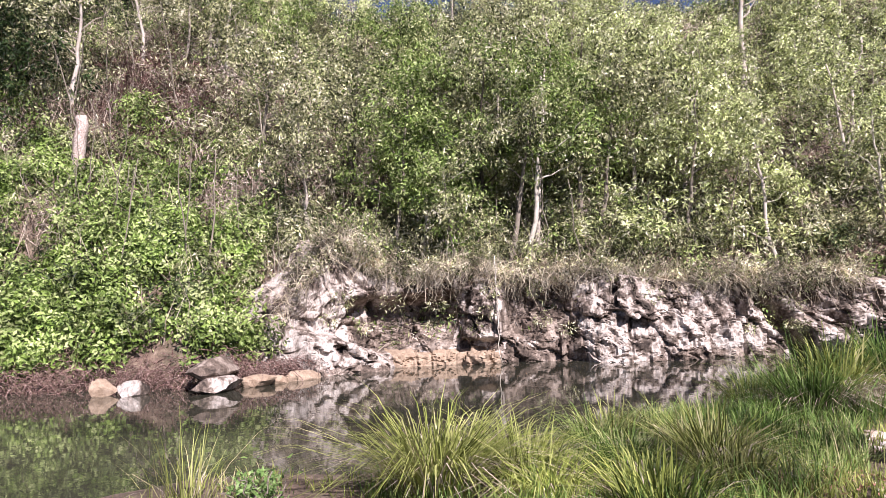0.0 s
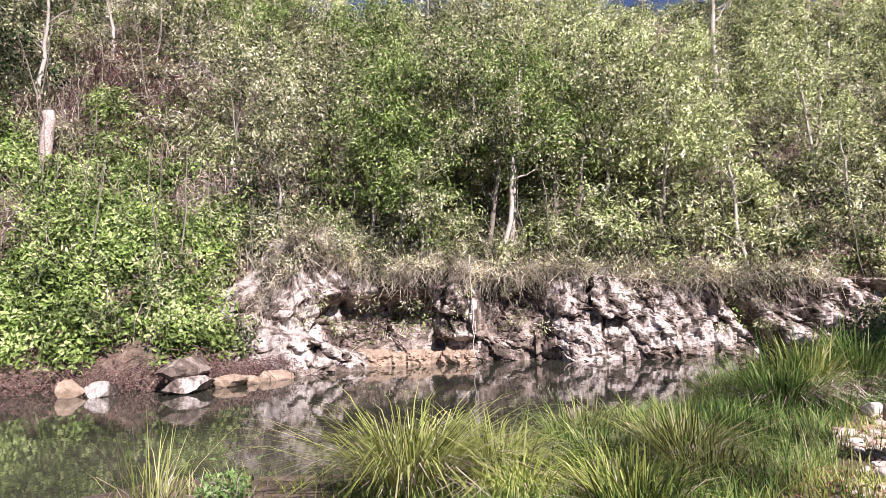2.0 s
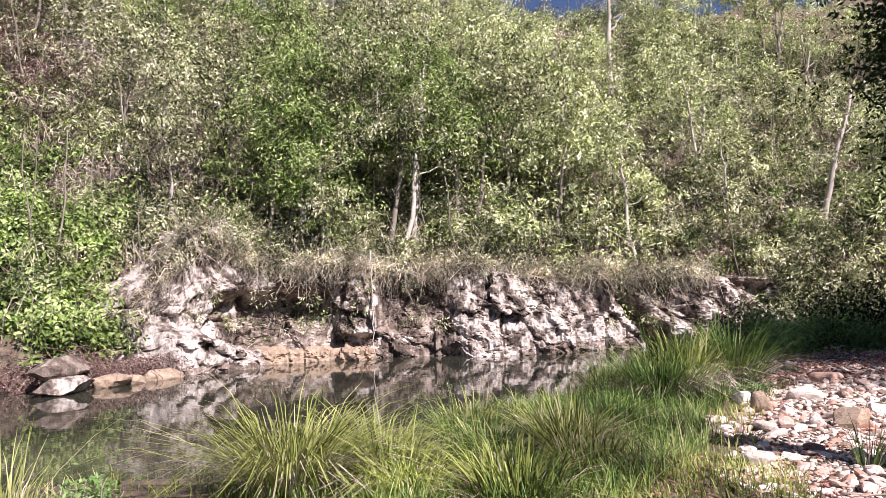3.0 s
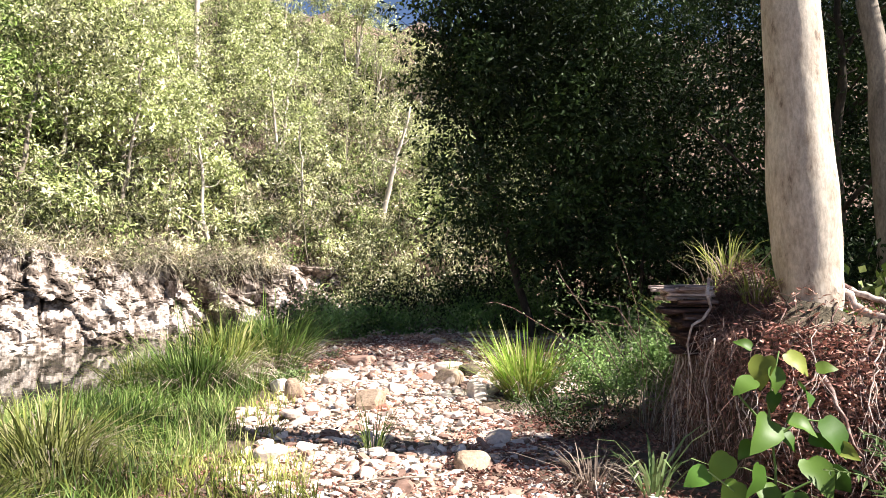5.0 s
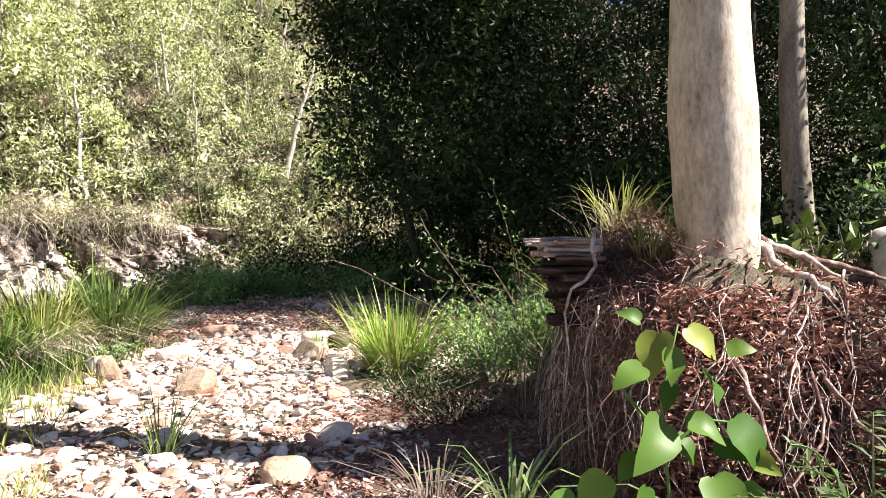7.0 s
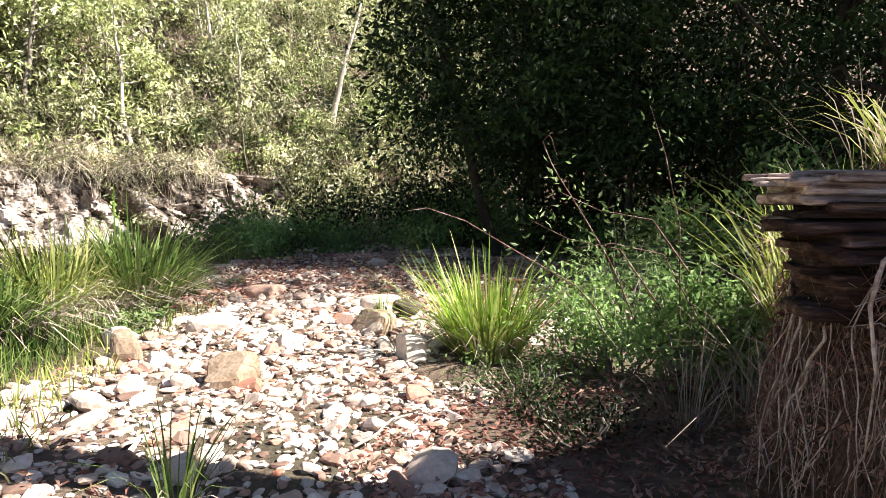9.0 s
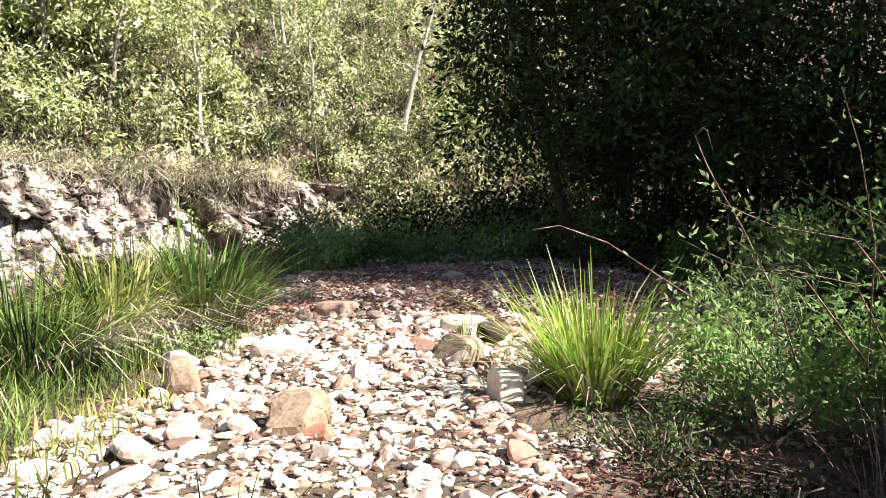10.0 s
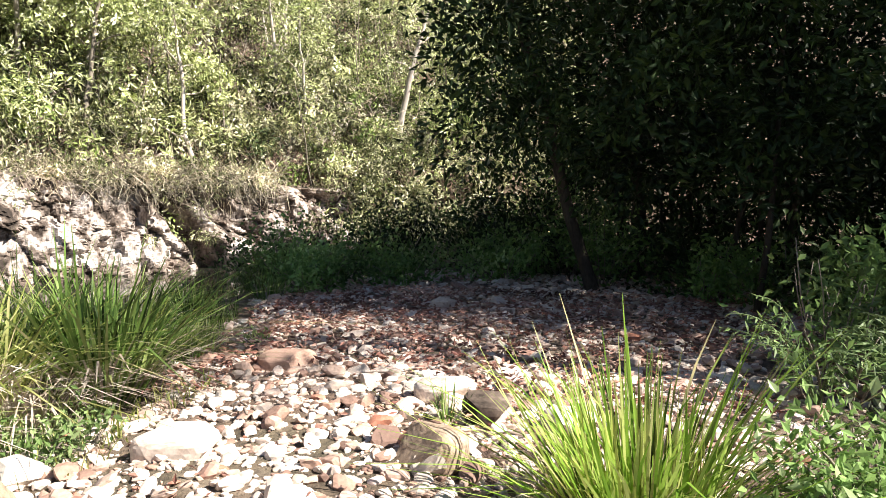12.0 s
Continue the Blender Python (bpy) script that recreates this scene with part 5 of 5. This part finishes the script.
def fern(x, y, high, seed, label):
    """Arching fronds, each a midrib with rows of narrow leaflets."""
    rg = np.random.default_rng(seed)
    ob = thing("fern", (x, y, land_at(x, y)), label, "fern", "ferns by the bank")
    for k in range(11):
        a = rg.uniform(0, 2 * math.pi)
        out, up = rg.uniform(0.3, 0.6) * high, rg.uniform(0.6, 1.0) * high
        t = np.linspace(0, 1, 14)[:, None]
        rib = np.array([math.cos(a), math.sin(a), 0]) * out * t ** 1.3 + np.array([0, 0, 1.0]) * up * (t * 1.5 - t * t * 0.75)
        s = Soup()
        tube(s, rib, np.linspace(0.006, 0.002, 14), 4)
        base = np.repeat(rib[3:], 2, 0)
        side = np.array([-math.sin(a), math.cos(a), 0])
        way = np.tile(np.array([side, -side]), (11, 1)) + np.array([math.cos(a), math.sin(a), -0.2]) * 0.6
        leaves(s, base, way, np.repeat(np.linspace(0.2, 0.05, 11), 2) * high, 0.018, rg, np.tile(np.array([0.1, -0.2, 1.0]), (22, 1)))
        part("frond", s, FERN, ob, smooth=False)
    return ob


fern(3.48, 5.75, 0.85, 1, "feathery grey green fern on the litter slope")
fern(3.85, 5.55, 0.7, 2, "feathery grey green fern on the litter slope")
fern(4.9, 13.0, 1.1, 3, "shaded green fern beside the dark grove")
fern(5.3, 12.2, 1.0, 4, "shaded green fern beside the dark grove")
fern(4.3, 13.6, 0.9, 5, "shaded green fern beside the dark grove")
fern(3.3, 12.4, 1.15, 6, "feathery green fern at the foot of the bank")
fern(3.75, 12.0, 1.25, 7, "feathery green fern at the foot of the bank")
bush(3.55, 12.7, 0.6, 1.5, 507, SHRUB_LIT, "half-shaded leafy green shrub at the foot of the bank", 450, 0.085, "shrubs beside the stump")
bush(2.95, 10.75, 0.32, 0.62, 508, PALE_SPRIG, "grey green leafy sprig beside the tussock", 420, 0.055, "shrubs beside the stump")
tussock(1.95, 6.7, 70, 0.5, 0.01, 0.1, 110, DRY, "dry straw clump at the foot of the bank", 0.75, 1.0)
tussock(2.3, 6.55, 26, 0.75, 0.022, 0.06, 111, FERN, "grey green strap-leaved clump at the foot of the bank", 0.6, 0.9)


def twig_shrub():
    ob = thing("bare_twigs", (2.25, 8.55, 0.1), "bare reddish twigs with a few leaves arching over the shrubs", "twigs")
    o = np.array([2.25, 8.55, 0.1])
    rg = np.random.default_rng(23)
    lines = [[(2.62, 9.3, 0.45), (2.4, 9.0, 0.85), (2.14, 8.7, 1.2), (1.98, 8.59, 1.42), (1.92, 8.58, 1.56), (1.96, 8.58, 1.60), (1.99, 8.58, 1.50)],
             [(2.5, 9.4, 0.4), (2.15, 8.85, 0.76), (1.8, 8.3, 0.98), (1.5, 7.95, 1.17), (1.34, 7.8, 1.23), (1.26, 7.75, 1.22)],
             [(2.5, 8.4, 0.7), (2.3, 8.45, 1.0), (2.05, 8.5, 1.05), (1.85, 8.5, 1.15)],
             [(2.6, 8.3, 0.9), (2.45, 8.4, 1.15), (2.2, 8.5, 1.2), (2.0, 8.55, 1.3)],
             [(2.8, 9.0, 0.5), (2.72, 8.8, 1.1), (2.6, 8.7, 1.5), (2.5, 8.65, 1.75)],
             [(2.9, 8.9, 0.5), (2.6, 8.7, 0.95), (2.3, 8.6, 1.02), (2.1, 8.55, 1.0)]]
    tips = []
    for line in lines:
        p = np.array(line)
        t = np.linspace(0, len(p) - 1, 16)
        q = np.stack([np.interp(t, range(len(p)), p[:, k]) for k in range(3)], 1) - o
        s = Soup()
        tube(s, q, np.linspace(0.0048, 0.0011, 16), 5)
        part("twig", s, ROOT, ob)
        tips += list(q[3:8:2]) if len(line) > 4 else list(q[5::2])
    n = 190
    t = rg.integers(0, len(tips), n)
    p = np.array(tips)[t] + rg.normal(size=(n, 3)) * 0.05
    s = Soup()
    leaves(s, p, rg.normal(size=(n, 3)) + np.array([-0.3, 0, 0.4]), rg.uniform(0.025, 0.05, n), rg.uniform(0.012, 0.022, n), rg)
    part("foliage", s, SHRUB_LIT, ob, smooth=False)
    return ob


twig_shrub()


def heart_leaf(s, at, way, up, size, rg):
    """One broad heart-shaped leaf, cupped along its midrib."""
    way = unit(np.asarray(way, float))
    side = unit(np.cross(way, up))
    nor = np.cross(side, way)
    cup, curl = rg.uniform(0.15, 0.5), rg.uniform(0.1, 0.45)
    outline = [(-0.03, 0.10), (-0.01, 0.24), (0.10, 0.35), (0.32, 0.40), (0.56, 0.33), (0.80, 0.17), (1.0, 0.0)]
    mid = np.array([(t, 0.0) for t in (0.0, 0.06, 0.15, 0.32, 0.55, 0.78, 1.0)])
    rows = []
    for sgn in (1, -1):
        for (t, w) in outline:
            rows.append(at + size * (way * t + side * w * sgn * 0.95 + nor * (cup * w - curl * t * t + 0.05 * math.sin(9 * t + 3 * sgn))))
    for t, w in mid:
        rows.append(at + size * (way * t - nor * curl * t * t))
    f = []
    for i in range(6):
        f.append([14 + i, i, i + 1, 15 + i])
        f.append([7 + i, 14 + i, 15 + i, 8 + i])
    s.add(np.array(rows), f)


def broad_leaf_vine():
    ob = thing("broad_leaf_vine", (2.8, 5.96, 0.02), "bright green vine with large heart-shaped leaves before the roots", "vine")
    rg = np.random.default_rng(29)
    stems = [[(0, 0, 0), (0.02, 0.0, 0.35), (0.0, 0.02, 0.7), (0.08, 0.05, 0.98)], [(0.0, 0, 0), (-0.18, -0.05, 0.22), (-0.36, -0.08, 0.36)],
             [(0.02, 0, 0.2), (0.2, -0.02, 0.3), (0.36, 0.0, 0.34)], [(0.0, 0, 0.05), (-0.25, -0.1, 0.1), (-0.5, -0.12, 0.16)], [(0.0, 0, 0.5), (0.16, 0.0, 0.62), (0.3, 0.02, 0.6)], [(0, 0, 0.55), (-0.14, 0, 0.72), (-0.2, 0, 0.8)]]
    made = []
    for line in stems:
        p = np.array(line, float)
        t = np.linspace(0, len(p) - 1, 10)
        s = Soup()
        tube(s, np.stack([np.interp(t, range(len(p)), p[:, k]) for k in range(3)], 1), np.linspace(0.008, 0.004, 10), 6)
        made.append((p[-1], part("stem", s, SHRUB, ob)))
    for x, y, z, dx, dz, size in ((0.10, 0.02, 0.97, 0.5, -0.5, 0.20), (0.0, 0.02, 0.95, -0.3, -0.8, 0.20), (0.02, 0, 0.9, 0.15, -0.9, 0.17), (0.16, 0, 0.80, 0.6, -0.7, 0.20), (-0.1, 0, 0.84, -0.8, -0.5, 0.17),
                                  (-0.02, -0.03, 0.62, -0.5, -0.75, 0.26), (0.08, -0.02, 0.62, 0.9, -0.25, 0.19), (0.05, -0.05, 0.56, 0.2, -0.6, 0.17), (0.28, 0, 0.62, 0.35, -0.9, 0.24), (0.16, -0.02, 0.42, 0.5, -0.7, 0.22),
                                  (0.3, -0.03, 0.36, 0.4, -0.9, 0.2), (-0.2, -0.05, 0.3, -0.45, -0.7, 0.19), (-0.36, -0.08, 0.36, -0.9, -0.3, 0.16), (-0.05, -0.05, 0.28, -0.3, -0.9, 0.2), (0.1, -0.06, 0.24, 0.2, -0.9, 0.23), (0.26, -0.05, 0.18, 0.5, -0.8, 0.2), (-0.28, -0.06, 0.16, -0.5, -0.7, 0.16), (0.04, 0.03, 0.76, -0.2, -0.8, 0.13), (0.2, 0.02, 0.52, 0.8, -0.3, 0.15), (-0.12, 0.0, 0.5, -0.7, -0.5, 0.15), (0.22, 0.0, 0.9, 0.8, -0.2, 0.12), (-0.08, 0.0, 1.0, -0.6, 0.1, 0.12), (0.34, 0.0, 0.48, 0.7, -0.6, 0.14), (0.0, -0.07, 0.12, -0.2, -0.7, 0.18), (-0.5, -0.12, 0.18, -0.8, -0.4, 0.19), (-0.38, -0.1, 0.2, -0.3, -0.8, 0.2), (-0.24, -0.08, 0.44, -0.6, -0.6, 0.21), (-0.3, -0.1, 0.1, -0.2, -0.9, 0.18), (-0.1, -0.08, 0.4, -0.5, -0.8, 0.24), (0.12, -0.1, 0.08, 0.3, -0.8, 0.22), (-0.44, -0.12, 0.05, -0.6, -0.7, 0.17), (0.36, -0.06, 0.06, 0.5, -0.8, 0.2)):
        s = Soup()
        heart_leaf(s, np.array([x, y + rg.normal() * 0.03, z]), (dx + rg.normal() * 0.2, -0.4 + rg.normal() * 0.3, dz + rg.normal() * 0.15), np.array([rg.normal() * 0.5, -1.0, 0.8]), size * rg.uniform(0.75, 1.0), rg)
        near = min(made, key=lambda q: np.linalg.norm(q[0] - np.array([x, y, z])))
        part("leaf", s, BIGLEAF, near[1])
    return ob


broad_leaf_vine()

# fallen leaves on the bank and at its foot
n = 80000
x, y = rng.uniform(0.6, 12, n), rng.uniform(4.2, 13.5, n)
st = terrace_side(x, y)
k = (st > -0.1) | ((x > 0.9 + 0.25 * (y - 7.5) ** 2) & (y < 9.6) & (y > 5.6) & (fbm(np.stack([x, y, 0 * x], -1) * 2, 2) > 0.25))
x, y = x[k], y[k]
base = np.column_stack([x, y, land(x, y) + rng.uniform(0.005, 0.05, len(x))])
base = np.concatenate([base, face_point(rng.uniform(0.42, 1.0, 15000), rng.uniform(0.02, 1.1, 15000), rng.uniform(0.04, 0.12, 15000)), face_point(rng.uniform(0.0, 0.42, 700), rng.uniform(0.02, 1.1, 700), 0.05)])
x = base[:, 0]
s = Soup()
leaves(s, base, rng.normal(size=base.shape) * np.array([1, 1, 0.35]), rng.uniform(0.025, 0.07, len(x)), rng.uniform(0.009, 0.026, len(x)))
tagged(part("leaf_litter", s, LITTER, smooth=False), "reddish brown fallen leaves on the bank", "leaf litter", kind="stuff")
n = 2600
x, y = rng.uniform(2.4, 12, n), rng.uniform(4.0, 13, n)
k = terrace_side(x, y) > 0.05
x, y = x[k], y[k]
base = np.column_stack([x, y, land(x, y)])
tip = base + np.column_stack([rng.normal(size=len(x)) * 0.3, rng.normal(size=len(x)) * 0.3, np.abs(rng.normal(size=len(x))) * 0.05])
s = Soup()
stalks(s, base, tip, rng.uniform(0.003, 0.009, len(x)), 0.1)
tagged(part("fallen_twigs", s, DRY, smooth=False), "dry fallen twigs strewn over the terrace", "twigs", kind="stuff")

n = 2600
x, y = rng.uniform(-1.6, 2.6, n), rng.uniform(5, 15, n)
k = (x > gravel_left(y)) & (terrace_side(x, y) < -0.1) & (fbm(np.stack([x, y, 0 * x], -1) * 1.4 + 8, 2) > 0.5)
base = np.column_stack([x[k], y[k], land(x[k], y[k]) + rng.uniform(0.03, 0.08, k.sum())])
s = Soup()
leaves(s, base, rng.normal(size=base.shape) * np.array([1, 1, 0.3]), rng.uniform(0.03, 0.08, k.sum()), rng.uniform(0.012, 0.03, k.sum()))
tagged(part("scattered_leaves", s, LITTER, smooth=False), "dry brown leaves scattered over the gravel", "leaf litter", kind="stuff")
n = 5000
x, y = rng.uniform(-2.2, 1.6, n), rng.uniform(3.0, 7.2, n)
base = np.column_stack([x, y, land(x, y) + rng.uniform(0.005, 0.04, n)])
s = Soup()
leaves(s, base, rng.normal(size=base.shape) * np.array([1, 1, 0.3]), rng.uniform(0.03, 0.07, n), rng.uniform(0.012, 0.03, n))
tagged(part("path_litter", s, LITTER, smooth=False), "dry fallen leaves on the soil beside the path", "leaf litter", kind="stuff")
n = 9000
x, y = rng.uniform(-2.4, 4.8, n), rng.uniform(12.0, 18, n)
k = (x > gravel_left(y)) & (terrace_side(x, y) < -0.1) & (fbm(np.stack([x, y, 0 * x], -1) * 0.9 + 15, 3) > 0.58 - 0.05 * (y - 12.0))
base = np.column_stack([x[k], y[k], land(x[k], y[k]) + rng.uniform(0.03, 0.1, k.sum())])
s = Soup()
leaves(s, base, rng.normal(size=base.shape) * np.array([1, 1, 0.3]), rng.uniform(0.04, 0.1, k.sum()), rng.uniform(0.015, 0.04, k.sum()))
tagged(part("shade_litter", s, LITTER, smooth=False), "reddish fallen leaves on the far end of the gravel", "leaf litter", kind="stuff")
for k, (x, y, a, ln) in enumerate(((0.95, 11.35, 170, 0.6), (0.2, 12.6, 20, 0.5), (-0.6, 11.6, 120, 0.4), (1.1, 8.3, 60, 0.5), (0.6, 6.6, 10, 0.6), (-0.4, 8.2, 80, 0.35), (2.0, 7.1, 140, 0.8), (1.7, 12.8, 100, 0.6))):
    s = Soup()
    d = np.array([math.cos(radians(a)), math.sin(radians(a)), 0.03]) * ln / 2
    tube(s, wander(-d, d, 8, 0.012), np.linspace(0.009, 0.005, 8), 5)
    ob = part("stick", s, DRY)
    ob.location = (x, y, land_at(x, y) + 0.06)
    tagged(ob, "thin dry stick lying on the gravel", "stick", "sticks on the gravel")

# ---- the gravel bar ----
for at, size, seed, mat, turn, label in (
    ((-0.98, 9.93, 0.16), (0.24, 0.23, 0.33), 171, ROCK_BROWN, 20, "upright brown creek stone standing in the gravel"),
    ((0.03, 9.25, 0.15), (0.34, 0.3, 0.28), 172, ROCK_BROWN, 10, "squarish brown boulder in the gravel"),
    ((0.74, 10.92, 0.12), (0.40, 0.28, 0.24), 73, ROCK_BROWN, -25, "flat brown stone beside the tussock"),
    ((1.13, 10.02, 0.1), (0.22, 0.2, 0.28), 74, COBBLE, 15, "pale pointed stone beside the tussock"),
    ((-0.68, 10.9, 0.12), (0.46, 0.34, 0.20), 75, COBBLE, 10, "flat pale stone in the gravel"),
    ((0.68, 12.1, 0.12), (0.42, 0.32, 0.2), 76, COBBLE, -10, "pale broad stone in the gravel"),
    ((1.0, 11.7, 0.1), (0.34, 0.26, 0.24), 77, ROCK_DARK, 0, "grey stone beside the tussock"),
    ((-0.75, 12.9, 0.12), (0.5, 0.34, 0.2), 78, COBBLE, 0, "flat pinkish stone in the gravel"),
    ((1.15, 7.15, 0.06), (0.26, 0.2, 0.18), 79, ROCK_BROWN, 0, "rounded brown cobble in the gravel"),
    ((-0.35, 7.15, 0.05), (0.24, 0.2, 0.14), 80, COBBLE, 0, "pale rounded cobble in the gravel"),
    ((-6.75, 5.25, -0.25), (0.42, 0.36, 0.28), 81, ROCK_BROWN, 0, "brown stone near the water's edge"),
    ((-6.2, 4.7, -0.35), (0.36, 0.3, 0.2), 82, ROCK_BROWN, 0, "brown stone near the water's edge")):
    at = (at[0], at[1], land_at(at[0], at[1]) + size[2] * 0.28)
    boulder("creek_stone", at, size, seed, mat, label, turn, 4, 3, 0.09, "larger stones of the gravel bar", 0.55)


def gravel_places(n, y0, y1, rg):
    x, y = rg.uniform(-4.5, 5.2, n), rg.uniform(y0, y1, n)
    right = np.interp(y, [3, 6.5, 8, 10, 11, 14, 20], [3.2, 2.2, 1.7, 1.3, 2.6, 4.8, 5.2])
    k = (x > gravel_left(y) - 0.15 * np.sin(y * 3)) & (x < right + 0.2 * np.sin(y * 5)) & (terrace_side(x, y) < -0.15)
    return x[k], y[k]


SHAPES = {lv: [rock_shape(lv, 600 + k, 9, 0.14, 0.8) for k in range(24)] for lv in (1, 2)}


def cobbles(x, y, size, level, rg):
    s = Soup()
    z = land(x, y)
    for i in range(len(x)):
        v, f = SHAPES[level][rg.integers(24)]
        d = size[i] / 2 * np.array([rg.uniform(0.8, 1.3), rg.uniform(0.7, 1.0), rg.uniform(0.3, 0.62)])
        a = rg.uniform(0, 2 * math.pi)
        c, q = math.cos(a), math.sin(a)
        w = v * d
        tilt = rg.normal() * 0.25
        w = np.column_stack([w[:, 0], w[:, 1], w[:, 2] + w[:, 0] * tilt])
        w = np.column_stack([w[:, 0] * c - w[:, 1] * q, w[:, 0] * q + w[:, 1] * c, w[:, 2]])
        s.add(w + np.array([x[i], y[i], z[i] + d[2] * rg.uniform(0.1, 0.7)]), f)
    return s


rg = np.random.default_rng(55)
bar = tagged(new("gravel_bar"), "bar of pale rounded creek stones in sun and shade", "gravel", kind="structure")
x, y = gravel_places(11000, 5.0, 13.2, rg)
part("small_stones", cobbles(x, y, np.exp(rg.normal(-2.6, 0.36, len(x))), 2, rg), COBBLE, bar, smooth=False)["kind"] = "stuff"
x, y = gravel_places(20000, 5.0, 13.2, rg)
part("pebbles", cobbles(x, y, np.exp(rg.normal(-3.15, 0.3, len(x))), 1, rg), COBBLE, bar, smooth=False)["kind"] = "stuff"
x, y = gravel_places(9000, 12.6, 21, rg)
part("shaded_stones", cobbles(x, y, np.exp(rg.normal(-2.35, 0.4, len(x))), 1, rg), COBBLE, bar, smooth=False)["kind"] = "stuff"
x, y = gravel_places(5000, 2.2, 5.2, rg)
part("edge_stones", cobbles(x, y, np.exp(rg.normal(-2.7, 0.4, len(x))), 1, rg), COBBLE, bar, smooth=False)["kind"] = "stuff"

STONES = []
for k in range(10):
    v, f = rock_shape(2, 700 + k, 9, 0.12, 0.8)
    s = Soup()
    s.add(v * 0.5, f)
    STONES.append(s.mesh("stone", COBBLE, False))
x, y = gravel_places(2600, 8.4, 13.0, rg)
for i in range(min(300, len(x))):
    ob = new("stone", STONES[i % 10])
    ob.parent = bar
    d = math.exp(rg.normal(-2.08, 0.28))
    ob.matrix_basis = pose(x[i], y[i], land_at(x[i], y[i]) + d * 0.16, rg.normal() * 12, rg.normal() * 12, rg.uniform(0, 360)) @ Matrix.Diagonal((d * rg.uniform(0.9, 1.3), d * rg.uniform(0.7, 1.0), d * rg.uniform(0.45, 0.8), 1))
